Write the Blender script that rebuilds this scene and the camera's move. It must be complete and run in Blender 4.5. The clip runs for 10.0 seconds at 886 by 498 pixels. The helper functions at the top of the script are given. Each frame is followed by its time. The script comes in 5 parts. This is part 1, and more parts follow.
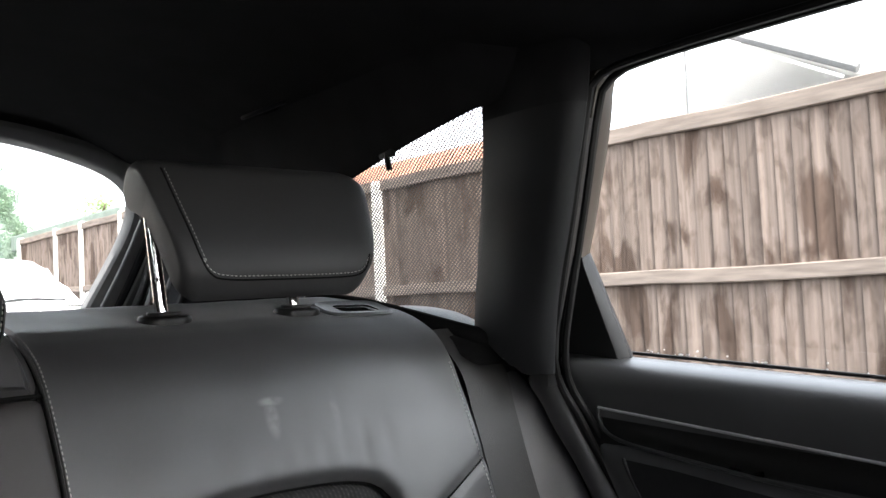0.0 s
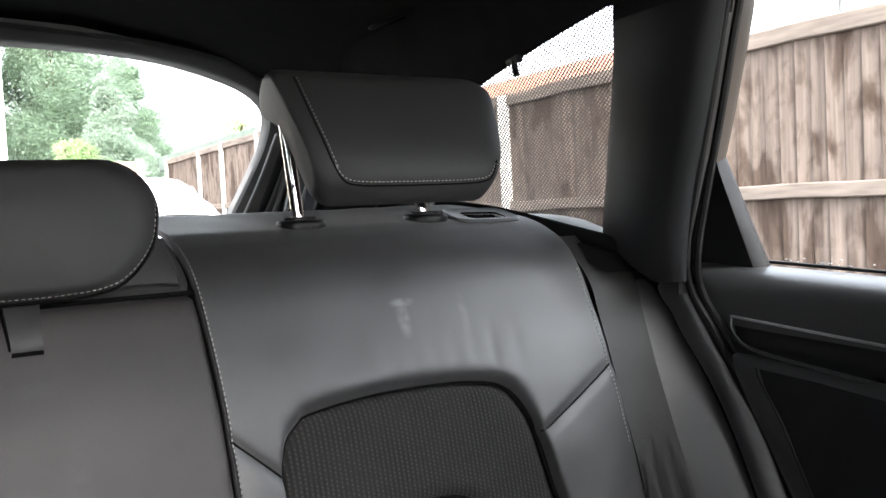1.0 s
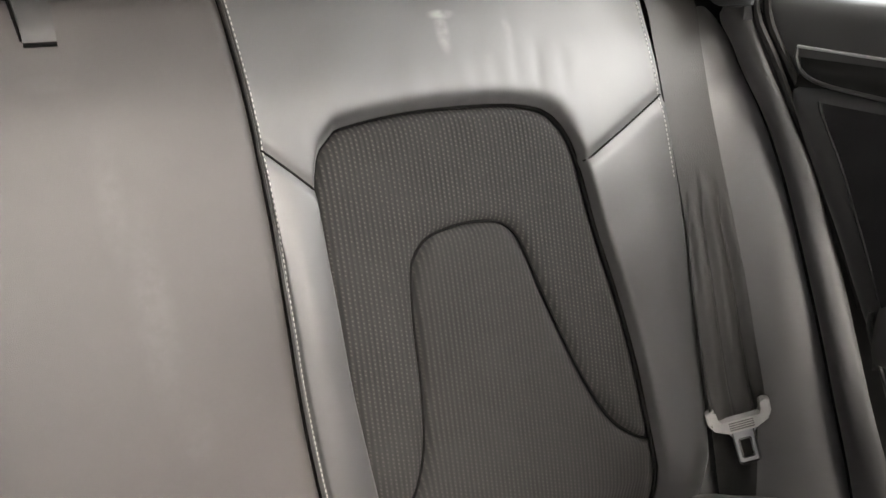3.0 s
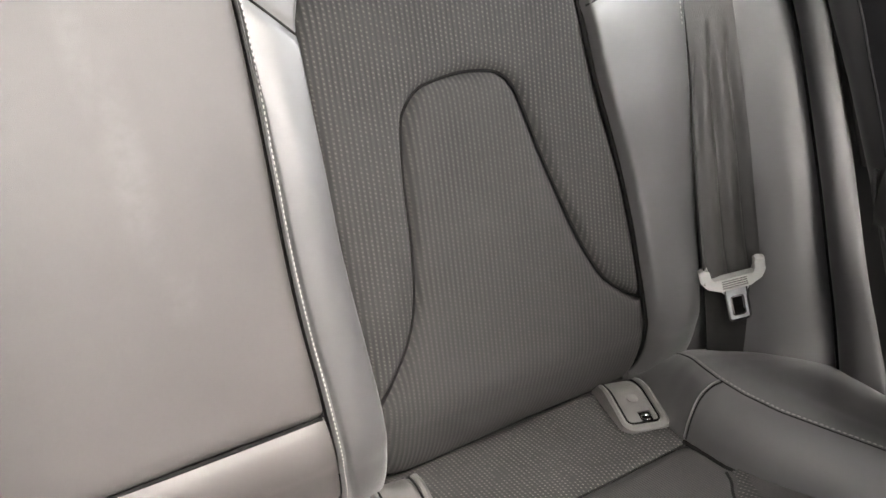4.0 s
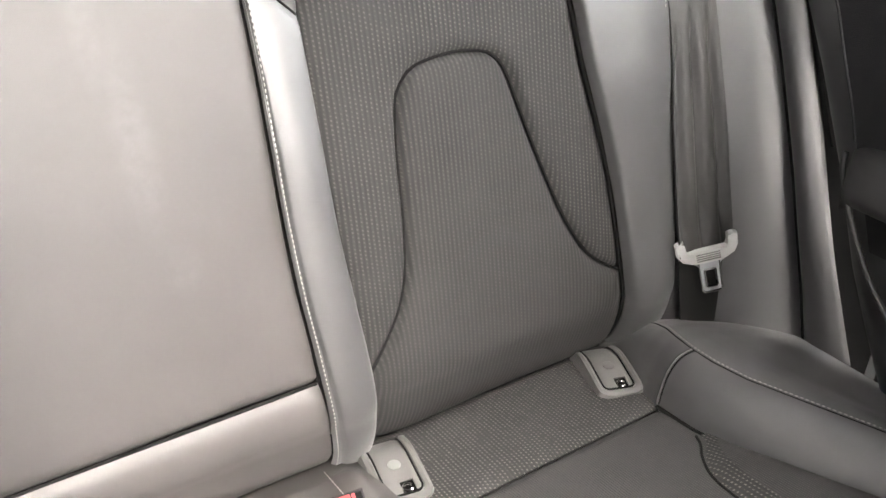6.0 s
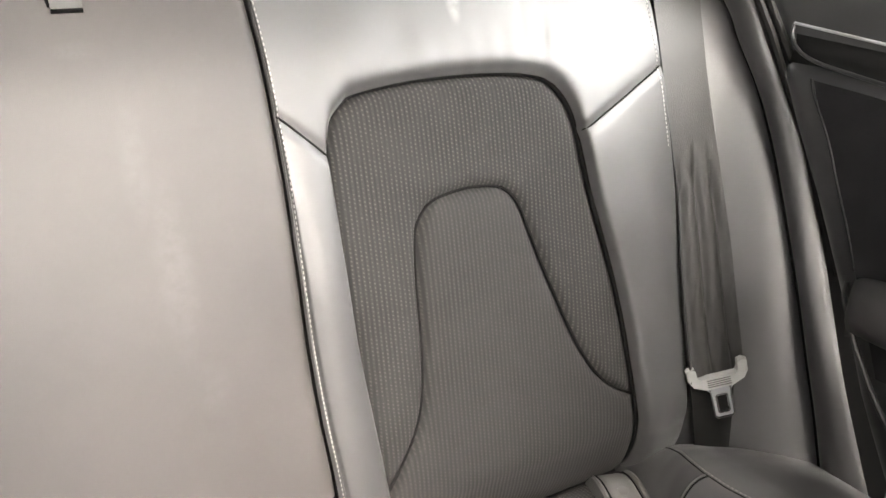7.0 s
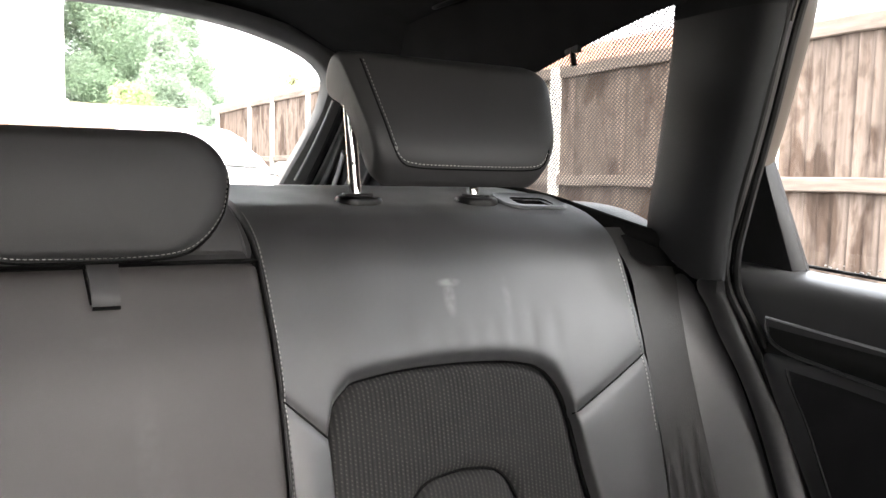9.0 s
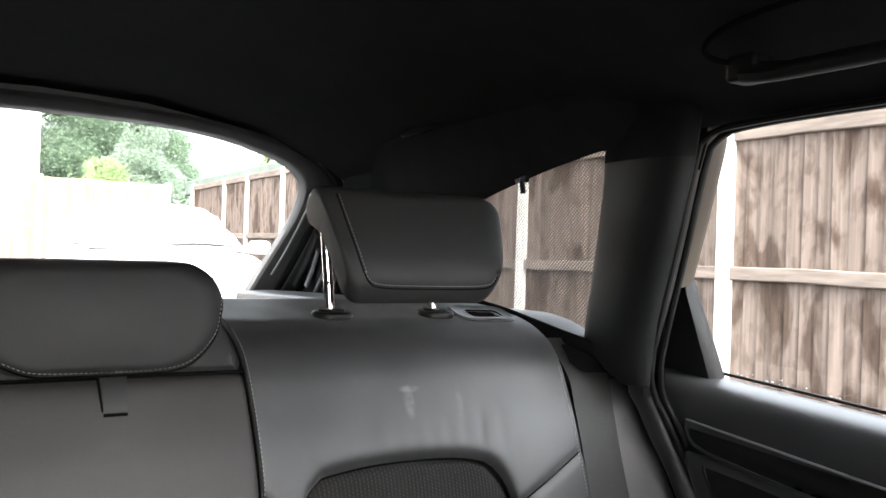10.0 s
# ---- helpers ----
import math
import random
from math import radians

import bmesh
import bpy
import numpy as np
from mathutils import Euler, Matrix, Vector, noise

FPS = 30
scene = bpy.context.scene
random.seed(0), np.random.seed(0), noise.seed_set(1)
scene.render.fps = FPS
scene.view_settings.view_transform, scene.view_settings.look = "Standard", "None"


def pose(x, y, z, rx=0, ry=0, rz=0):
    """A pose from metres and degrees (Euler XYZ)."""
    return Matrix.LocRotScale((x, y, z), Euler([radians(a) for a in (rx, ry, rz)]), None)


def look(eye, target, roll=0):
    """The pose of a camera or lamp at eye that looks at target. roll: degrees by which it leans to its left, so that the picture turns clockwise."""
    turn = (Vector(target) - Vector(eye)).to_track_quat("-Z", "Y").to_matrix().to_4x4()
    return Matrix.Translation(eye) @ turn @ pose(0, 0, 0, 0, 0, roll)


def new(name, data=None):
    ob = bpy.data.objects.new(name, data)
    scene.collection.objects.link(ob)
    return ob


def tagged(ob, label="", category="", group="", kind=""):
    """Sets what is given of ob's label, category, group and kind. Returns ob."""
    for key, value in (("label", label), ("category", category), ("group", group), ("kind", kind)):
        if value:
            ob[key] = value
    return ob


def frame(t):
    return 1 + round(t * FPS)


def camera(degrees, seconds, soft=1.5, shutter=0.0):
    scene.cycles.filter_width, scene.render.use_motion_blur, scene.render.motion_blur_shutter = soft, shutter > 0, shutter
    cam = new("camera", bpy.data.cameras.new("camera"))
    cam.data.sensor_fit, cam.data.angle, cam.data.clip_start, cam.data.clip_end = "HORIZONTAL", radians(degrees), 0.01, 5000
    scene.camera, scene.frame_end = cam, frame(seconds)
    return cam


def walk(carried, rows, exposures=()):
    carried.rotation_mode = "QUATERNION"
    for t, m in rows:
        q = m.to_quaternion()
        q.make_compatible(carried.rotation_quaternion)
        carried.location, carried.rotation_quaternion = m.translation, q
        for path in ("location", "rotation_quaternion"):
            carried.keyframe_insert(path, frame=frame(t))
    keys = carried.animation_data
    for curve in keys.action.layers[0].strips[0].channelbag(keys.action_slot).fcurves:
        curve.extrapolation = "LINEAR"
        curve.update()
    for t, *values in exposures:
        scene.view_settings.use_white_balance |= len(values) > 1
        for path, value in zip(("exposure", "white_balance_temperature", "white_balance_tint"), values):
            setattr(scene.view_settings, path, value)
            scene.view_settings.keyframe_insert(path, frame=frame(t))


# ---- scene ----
cam = camera(56.4, 10.0)
PATH = [
    (0, (-0.059, -0.789, 1.014), (1.266, 0.705, 1.11), -2.7),
    (0.5, (-0.063, -0.789, 1.006), (1.127, 0.819, 1.015), -2.8),
    (1, (-0.061, -0.79, 1.002), (1.014, 0.894, 0.913), -2.8),
    (1.5, (-0.055, -0.784, 0.993), (0.962, 0.927, 0.799), -2.5),
    (2, (-0.058, -0.77, 0.977), (0.935, 0.934, 0.648), -2.0),
    (2.5, (-0.054, -0.762, 0.964), (0.917, 0.923, 0.499), -1.8),
    (3, (-0.051, -0.755, 0.944), (0.896, 0.897, 0.331), -1.8),
    (4.5, (-0.034, -0.719, 0.935), (0.843, 0.734, -0.123), -0.7),
    (5, (-0.039, -0.724, 0.941), (0.838, 0.698, -0.158), -0.3),
    (6.5, (-0.071, -0.749, 0.97), (0.876, 0.754, 0.051), 0.5),
    (7, (-0.076, -0.769, 0.981), (0.87, 0.819, 0.218), 0.3),
    (7.5, (-0.078, -0.781, 0.993), (0.881, 0.859, 0.369), 0.5),
    (8, (-0.083, -0.792, 1.012), (0.89, 0.89, 0.54), 0.9),
    (8.5, (-0.084, -0.804, 1.018), (0.89, 0.911, 0.689), 1.0),
    (9, (-0.088, -0.818, 1.023), (0.9, 0.913, 0.85), 1.1),
    (9.5, (-0.084, -0.848, 1.042), (0.931, 0.875, 0.987), 1.4),
    (10, (-0.147, -0.942, 1.076), (0.899, 0.763, 1.088), 1.9),
]
walk(cam, [(t, look(eye, target, roll)) for t, eye, target, roll in PATH], [(0, 3.57, 6500, 10), (1.0, 3.8, 6500, 10), (2.0, 4.18, 6800, 10), (2.5, 4.52, 7100, 12), (3.0, 4.93, 7300, 12), (4.5, 5.78, 7000, 12), (6.5, 5.92, 7100, 12), (7.5, 5.41, 7500, 12), (8.5, 4.58, 7200, 12), (9.0, 4.26, 6900, 12), (9.5, 4.02, 6600, 10), (10, 3.83, 6600, 10)])

# ---- light ----
world = bpy.data.worlds.new("overcast_sky")
world.use_nodes = True
scene.world = world
wn, wl = world.node_tree.nodes, world.node_tree.links
wn.clear()
sky = wn.new("ShaderNodeTexSky")
sky.sky_type, sky.sun_disc = "NISHITA", False
sky.sun_elevation, sky.sun_rotation = radians(52), radians(188)
sky.air_density, sky.dust_density = 1.0, 4.0
grey = wn.new("ShaderNodeHueSaturation")
grey.inputs["Saturation"].default_value = 0.3
bg = wn.new("ShaderNodeBackground")
bg.inputs["Strength"].default_value = 0.15
wo = wn.new("ShaderNodeOutputWorld")
wl.new(sky.outputs[0], grey.inputs["Color"])
wl.new(grey.outputs[0], bg.inputs["Color"])
wl.new(bg.outputs[0], wo.inputs["Surface"])

sun = new("sun", bpy.data.lights.new("sun", "SUN"))
sun.data.energy, sun.data.angle, sun.data.color = 0.8, radians(40), (1.0, 0.98, 0.95)
sun.matrix_world = look((-1.0, -7.6, 9.7), (0, 0, 0))

# ---- materials ----
def socket(node, name, value):
    node.inputs[name].default_value = value


def material(name, color, rough=0.5, metal=0.0, vary=0.15, scale=12.0, bump=0.15, grain=400.0, stretch=(1, 1, 1), spec=0.5, random_tint=0.0, voronoi=False, rough_vary=0.08, dist=0.002):
    """A surface with broad blotches, fine relief and, for repeated pieces, a tint of their own."""
    m = bpy.data.materials.new(name)
    m.use_nodes = True
    n, l = m.node_tree.nodes, m.node_tree.links
    b = n["Principled BSDF"]
    socket(b, "Metallic", metal)
    socket(b, "Specular IOR Level", spec)
    tc, info = n.new("ShaderNodeTexCoord"), n.new("ShaderNodeObjectInfo")
    shift = n.new("ShaderNodeVectorMath")
    shift.operation = "MULTIPLY_ADD"
    l.new(info.outputs["Random"], shift.inputs[0])
    shift.inputs[1].default_value = (7.3, 3.1, 5.7) if random_tint else (0, 0, 0)
    l.new(tc.outputs["Object"], shift.inputs[2])
    mp = n.new("ShaderNodeMapping")
    mp.inputs["Scale"].default_value = stretch
    l.new(shift.outputs[0], mp.inputs["Vector"])
    broad = n.new("ShaderNodeTexNoise")
    socket(broad, "Scale", scale)
    socket(broad, "Detail", 6.0)
    l.new(mp.outputs[0], broad.inputs["Vector"])
    ramp = n.new("ShaderNodeValToRGB")
    ramp.color_ramp.elements[0].position, ramp.color_ramp.elements[1].position = 0.3, 0.7
    lo, hi = 1 - vary, 1 + vary
    ramp.color_ramp.elements[0].color = (*[min(1, c * lo) for c in color], 1)
    ramp.color_ramp.elements[1].color = (*[min(1, c * hi) for c in color], 1)
    l.new(broad.outputs["Fac"], ramp.inputs["Fac"])
    out = ramp.outputs["Color"]
    if random_tint:
        hs = n.new("ShaderNodeHueSaturation")
        val = n.new("ShaderNodeMapRange")
        socket(val, "To Min", 1 - random_tint)
        socket(val, "To Max", 1 + random_tint)
        l.new(info.outputs["Random"], val.inputs["Value"])
        l.new(val.outputs[0], hs.inputs["Value"])
        l.new(out, hs.inputs["Color"])
        out = hs.outputs["Color"]
    l.new(out, b.inputs["Base Color"])
    if voronoi:
        fine = n.new("ShaderNodeTexVoronoi")
        fine.feature = "DISTANCE_TO_EDGE"
        socket(fine, "Scale", grain)
        height = fine.outputs["Distance"]
    else:
        fine = n.new("ShaderNodeTexNoise")
        socket(fine, "Scale", grain)
        socket(fine, "Detail", 4.0)
        height = fine.outputs["Fac"]
    l.new(mp.outputs[0], fine.inputs["Vector"])
    bp = n.new("ShaderNodeBump")
    socket(bp, "Strength", bump)
    socket(bp, "Distance", dist)
    l.new(height, bp.inputs["Height"])
    l.new(bp.outputs[0], b.inputs["Normal"])
    rr = n.new("ShaderNodeMapRange")
    socket(rr, "To Min", max(0.02, rough - rough_vary))
    socket(rr, "To Max", min(1, rough + rough_vary))
    l.new(broad.outputs["Fac"], rr.inputs["Value"])
    l.new(rr.outputs[0], b.inputs["Roughness"])
    return m


def cloth(name, along, base=0.018, rib_tone=0.027, fleck=0.07, dots=0.8, pitch=0.0047, step=0.0038):
    """Ribbed seat cloth: ribs about five millimetres apart, each a row of short pale stitches set off against its neighbour's; along is the axis of the ribs."""
    m = material(name, (base, base, base * 1.02), rough=0.92, vary=0.22, scale=22, bump=0.3, grain=1500, spec=0.18)
    n, l = m.node_tree.nodes, m.node_tree.links
    b = n["Principled BSDF"]
    tc, xyz, at, drift = n.new("ShaderNodeTexCoord"), n.new("ShaderNodeSeparateXYZ"), n.new("ShaderNodeCombineXYZ"), n.new("ShaderNodeMath")
    l.new(tc.outputs["Object"], xyz.inputs[0])
    drift.operation = "MULTIPLY_ADD"
    l.new(xyz.outputs["X"], drift.inputs[0])
    drift.inputs[1].default_value = 0.5 * step / pitch
    l.new(xyz.outputs[along], drift.inputs[2])
    l.new(xyz.outputs["X"], at.inputs["X"])
    l.new(drift.outputs[0], at.inputs["Y"])
    waves = []
    for axis, size in (("X", pitch), ("Y", step)):
        w = n.new("ShaderNodeTexWave")
        w.bands_direction = axis
        socket(w, "Scale", 0.31416 / size)
        socket(w, "Distortion", 0.5)
        socket(w, "Detail Scale", 3.0)
        l.new(at.outputs[0], w.inputs["Vector"])
        waves.append(w)
    rib, tick = waves
    worn = n.new("ShaderNodeTexNoise")
    socket(worn, "Scale", 160.0)
    socket(worn, "Detail", 3.0)
    l.new(tc.outputs["Object"], worn.inputs["Vector"])

    def span(source, lo, hi, to=1.0):
        r = n.new("ShaderNodeMapRange")
        r.interpolation_type = "SMOOTHSTEP"
        for name_, v in (("From Min", lo), ("From Max", hi), ("To Max", to)):
            socket(r, name_, v)
        l.new(source, r.inputs["Value"])
        return r.outputs[0]

    def times(p, q):
        mul = n.new("ShaderNodeMath")
        mul.operation = "MULTIPLY"
        l.new(p, mul.inputs[0])
        l.new(q, mul.inputs[1])
        return mul.outputs[0]

    def blend(factor, color):
        mix = n.new("ShaderNodeMix")
        mix.data_type = "RGBA"
        l.new(factor, mix.inputs["Factor"])
        l.new(b.inputs["Base Color"].links[0].from_socket, mix.inputs["A"])
        mix.inputs["B"].default_value = color
        l.new(mix.outputs["Result"], b.inputs["Base Color"])

    blend(span(rib.outputs["Fac"], 0.1, 0.9, 0.9), (rib_tone, rib_tone * 0.96, rib_tone * 0.93, 1))
    blend(times(times(span(rib.outputs["Fac"], 0.55, 1.0), span(tick.outputs["Fac"], 0.45, 0.95, dots)), span(worn.outputs["Fac"], 0.3, 0.55)), (fleck, fleck * 0.93, fleck * 0.87, 1))
    bp = n["Bump"]
    l.new(rib.outputs["Fac"], bp.inputs["Height"])
    socket(bp, "Strength", 0.3)
    socket(bp, "Distance", 0.0008)
    return m


def glass(name, tint=(1, 1, 1), mirror=0.06):
    m = bpy.data.materials.new(name)
    m.use_nodes = True
    n, l = m.node_tree.nodes, m.node_tree.links
    n.clear()
    clear, gloss, mix, o = n.new("ShaderNodeBsdfTransparent"), n.new("ShaderNodeBsdfGlossy"), n.new("ShaderNodeMixShader"), n.new("ShaderNodeOutputMaterial")
    clear.inputs["Color"].default_value = (*tint, 1)
    gloss.inputs["Roughness"].default_value = 0.02
    mix.inputs["Fac"].default_value = mirror
    l.new(clear.outputs[0], mix.inputs[1])
    l.new(gloss.outputs[0], mix.inputs[2])
    l.new(mix.outputs[0], o.inputs["Surface"])
    return m


# Darkened copy of the leather: the head restraints' dimmer light put into colour.
LEATHER_HEAD = material("black_leather_darkened", (0.032, 0.032, 0.0325), rough=0.55, spec=0.36, vary=0.12, scale=9, bump=0.22, grain=900, voronoi=True, dist=0.0006)
LEATHER = material("black_leather", (0.042, 0.0415, 0.042), rough=0.52, spec=0.42, vary=0.12, scale=9, bump=0.22, grain=900, voronoi=True, dist=0.0006)
def marked(m, spots, color=(0.15, 0.15, 0.15), rough=0.5):
    """Pale marks, such as scuffs: soft upright ovals at given places, broken up by noise."""
    n, l = m.node_tree.nodes, m.node_tree.links
    b = n["Principled BSDF"]
    tc = n.new("ShaderNodeTexCoord")
    total = None
    for x, z, w, h, s in spots:
        mp = n.new("ShaderNodeMapping")
        mp.inputs["Location"].default_value = (-x / w, 0, -z / h)
        mp.inputs["Scale"].default_value = (1 / w, 0, 1 / h)
        l.new(tc.outputs["Object"], mp.inputs["Vector"])
        ln = n.new("ShaderNodeVectorMath")
        ln.operation = "LENGTH"
        l.new(mp.outputs[0], ln.inputs[0])
        r = n.new("ShaderNodeMapRange")
        r.interpolation_type = "SMOOTHSTEP"
        socket(r, "From Min", 1.0)
        socket(r, "From Max", 0.2)
        socket(r, "To Max", s)
        l.new(ln.outputs["Value"], r.inputs["Value"])
        if total is None:
            total = r.outputs[0]
        else:
            ad = n.new("ShaderNodeMath")
            ad.operation = "MAXIMUM"
            l.new(total, ad.inputs[0])
            l.new(r.outputs[0], ad.inputs[1])
            total = ad.outputs[0]
    patchy = n.new("ShaderNodeTexNoise")
    socket(patchy, "Scale", 90.0)
    socket(patchy, "Detail", 5.0)
    l.new(tc.outputs["Object"], patchy.inputs["Vector"])
    pr = n.new("ShaderNodeMapRange")
    socket(pr, "From Min", 0.35)
    socket(pr, "From Max", 0.62)
    socket(pr, "To Min", 0.25)
    l.new(patchy.outputs["Fac"], pr.inputs["Value"])
    mul = n.new("ShaderNodeMath")
    mul.operation = "MULTIPLY"
    l.new(total, mul.inputs[0])
    l.new(pr.outputs[0], mul.inputs[1])
    mix = n.new("ShaderNodeMix")
    mix.data_type = "RGBA"
    l.new(mul.outputs[0], mix.inputs["Factor"])
    l.new(b.inputs["Base Color"].links[0].from_socket, mix.inputs["A"])
    mix.inputs["B"].default_value = (*color, 1)
    l.new(mix.outputs["Result"], b.inputs["Base Color"])
    return m


LEATHER_COVER = marked(material("black_leather_scuffed", (0.036, 0.036, 0.037), rough=0.46, spec=0.78, vary=0.12, scale=9, bump=0.22, grain=900, voronoi=True, dist=0.0006),
                       [(0.326, 0.918, 0.017, 0.0055, 0.9), (0.324, 0.903, 0.009, 0.022, 0.6), (0.392, 0.900, 0.007, 0.028, 0.2)])
socket(LEATHER_COVER.node_tree.nodes["Principled BSDF"], "Sheen Weight", 0.16)
socket(LEATHER_COVER.node_tree.nodes["Principled BSDF"], "Sheen Roughness", 0.35)
# The oval at height 0.885 paints the patch of shadow below the pull strap.
LEATHER_MID = marked(material("black_leather_warm", (0.043, 0.040, 0.039), rough=0.50, spec=0.40, vary=0.14, scale=7, bump=0.22, grain=900, voronoi=True, dist=0.0006),
                     [(0.045, 0.72, 0.020, 0.10, 0.10), (0.03, 0.80, 0.014, 0.06, 0.08), (0.005, 0.885, 0.025, 0.008, 0.12), (0.06, 0.62, 0.02, 0.03, 0.07)])
LEDGE = material("grey_black_ledge_plastic", (0.075, 0.076, 0.078), rough=0.40, vary=0.1, scale=15, bump=0.3, grain=1300, voronoi=True, dist=0.0004)
CLOTH_ARCH = cloth("ribbed_cloth_flecked", "Z", 0.0150, 0.0235, 0.066, 0.6)
CLOTH_TONGUE = cloth("ribbed_cloth_soft", "Z", 0.0155, 0.0245, 0.052, 0.5)
CLOTH_SEAT = cloth("ribbed_cloth_level", "Y", 0.020, 0.026, 0.095, 1.0, 0.0043, 0.0042)
CLOTH_PLAIN = cloth("plain_seat_cloth", "Y", 0.024, 0.031, 0.058, 0.65, 0.0026, 0.0021)
THREAD = material("pale_thread", (0.31, 0.30, 0.285), rough=0.8, bump=0.2)
# Near-black for seams and lips; also paints the shade in gaps and recesses.
CREASE = material("black_seam_and_gap_shade", (0.006, 0.006, 0.006), rough=0.9, spec=0.06)
PLASTIC = material("grained_black_plastic", (0.013, 0.0135, 0.0145), rough=0.5, spec=0.22, vary=0.1, scale=15, bump=0.3, grain=1300, voronoi=True, dist=0.0004)
SOFT = material("soft_black_door_trim", (0.034, 0.035, 0.036), rough=0.36, spec=0.8, vary=0.1, scale=15, bump=0.12, grain=900, voronoi=True, dist=0.0005)
GLOSS = material("dark_inlay", (0.008, 0.008, 0.008), rough=0.3, bump=0.03)
LINER = material("black_headliner_felt", (0.017, 0.017, 0.018), rough=0.95, vary=0.2, scale=18, bump=0.4, grain=1500, spec=0.1)
RUBBER = material("black_rubber", (0.007, 0.007, 0.007), rough=0.45, spec=0.3, bump=0.05)
CHROME = material("chrome", (0.75, 0.75, 0.75), rough=0.1, metal=1.0, vary=0.05, bump=0.0, rough_vary=0.03)
STEEL = material("brushed_steel", (0.55, 0.57, 0.60), rough=0.25, metal=0.5, vary=0.1, bump=0.1, grain=900)
SILVER = material("matt_silver_trim", (0.45, 0.46, 0.47), rough=0.35, metal=0.4, vary=0.05, bump=0.05)
GREYPLASTIC = material("pale_grey_plastic", (0.29, 0.29, 0.285), rough=0.5, vary=0.1, scale=60, bump=0.1, grain=900)
DARKGREY = material("mid_grey_plastic", (0.078, 0.076, 0.074), rough=0.42, vary=0.1, scale=40, bump=0.15, grain=1300)
RED = material("red_button_plastic", (0.42, 0.05, 0.055), rough=0.3, vary=0.1, scale=60, bump=0.05)
WEBBING = material("black_webbing", (0.021, 0.0205, 0.020), spec=0.4, rough=0.5, vary=0.15, scale=20, bump=0.2, grain=900, stretch=(1, 1, 0.2))
# Darkened copy of the webbing: shade below the tongue put into its colour.
WEBBING_DARKENED = material("black_webbing_darkened", (0.009, 0.009, 0.009), spec=0.25, rough=0.6, vary=0.15, scale=20, bump=0.2, grain=900, stretch=(1, 1, 0.2))
MESHTHREAD = material("black_blind_thread", (0.02, 0.02, 0.02), rough=0.7, bump=0.0)
BROWNFRAME = material("brown_grey_frame_paint", (0.050, 0.039, 0.029), rough=0.45, bump=0.05)
DARKROOF = material("dark_roof_paint", (0.03, 0.03, 0.032), rough=0.3, vary=0.05, bump=0.0)
GLASS = glass("clear_car_glass", (0.93, 0.95, 0.94))
TINTED = glass("lightly_tinted_glass", (0.86, 0.88, 0.87))
WOOD = material("weathered_brown_fence_wood", (0.135, 0.105, 0.088), rough=0.85, vary=0.3, scale=2.2, bump=0.5, grain=40, stretch=(14, 14, 1.0), random_tint=0.12, spec=0.2)
def stained(m):
    """Dark damp stains of their own shape, running over neighbouring boards."""
    n, l = m.node_tree.nodes, m.node_tree.links
    b = n["Principled BSDF"]
    geo, mp, total = n.new("ShaderNodeNewGeometry"), n.new("ShaderNodeMapping"), None
    mp.inputs["Scale"].default_value = (1.0, 1.0, 0.42)
    l.new(geo.outputs["Position"], mp.inputs["Vector"])
    for scale, lo, hi, amount in ((5.5, 0.51, 0.60, 0.95), (16.0, 0.49, 0.66, 0.60)):
        ns = n.new("ShaderNodeTexNoise")
        socket(ns, "Scale", scale)
        socket(ns, "Detail", 5.0)
        socket(ns, "Distortion", 0.4)
        l.new(mp.outputs[0], ns.inputs["Vector"])
        r = n.new("ShaderNodeMapRange")
        for name, v in (("From Min", lo), ("From Max", hi), ("To Max", amount)):
            socket(r, name, v)
        l.new(ns.outputs["Fac"], r.inputs["Value"])
        mix = n.new("ShaderNodeMix")
        mix.data_type, mix.blend_type = "RGBA", "MULTIPLY"
        l.new(r.outputs[0], mix.inputs["Factor"])
        l.new(b.inputs["Base Color"].links[0].from_socket, mix.inputs["A"])
        mix.inputs["B"].default_value = (0.42, 0.36, 0.32, 1)
        l.new(mix.outputs["Result"], b.inputs["Base Color"])
    return m


stained(WOOD)
RAILWOOD = material("weathered_pale_rail_wood", (0.165, 0.134, 0.114), rough=0.85, vary=0.3, scale=2.5, bump=0.5, grain=40, stretch=(14, 1.5, 14), random_tint=0.15, spec=0.2)
NEWWOOD = material("new_orange_fence_wood", (0.20, 0.150, 0.108), rough=0.8, vary=0.3, scale=2.0, bump=0.4, grain=40, stretch=(10, 10, 1.0), random_tint=0.15, spec=0.2)
CONCRETE = material("pale_concrete", (0.52, 0.50, 0.46), rough=0.9, vary=0.15, scale=5, bump=0.4, grain=120)
ASPHALT = material("worn_asphalt", (0.06, 0.06, 0.06), rough=0.9, vary=0.3, scale=1.2, bump=0.6, grain=180)
WHITEPAINT = material("white_car_paint", (0.82, 0.82, 0.82), rough=0.25, vary=0.02, bump=0.0)
RENDERWALL = material("white_render", (0.86, 0.85, 0.83), rough=0.9, vary=0.06, scale=1.5, bump=0.3, grain=80)
TILE = material("red_brown_roof_tile", (0.30, 0.13, 0.08), rough=0.85, vary=0.3, scale=3, bump=0.4, grain=60)
SLATE = material("dark_gutter", (0.10, 0.10, 0.10), rough=0.6, vary=0.2, bump=0.2)
MOSSGREEN = material("green_grey_roof_felt", (0.13, 0.16, 0.135), rough=0.9, vary=0.2, scale=3, bump=0.3)
BARK = material("brown_bark", (0.12, 0.09, 0.06), rough=0.95, vary=0.4, scale=6, bump=0.8, grain=30)
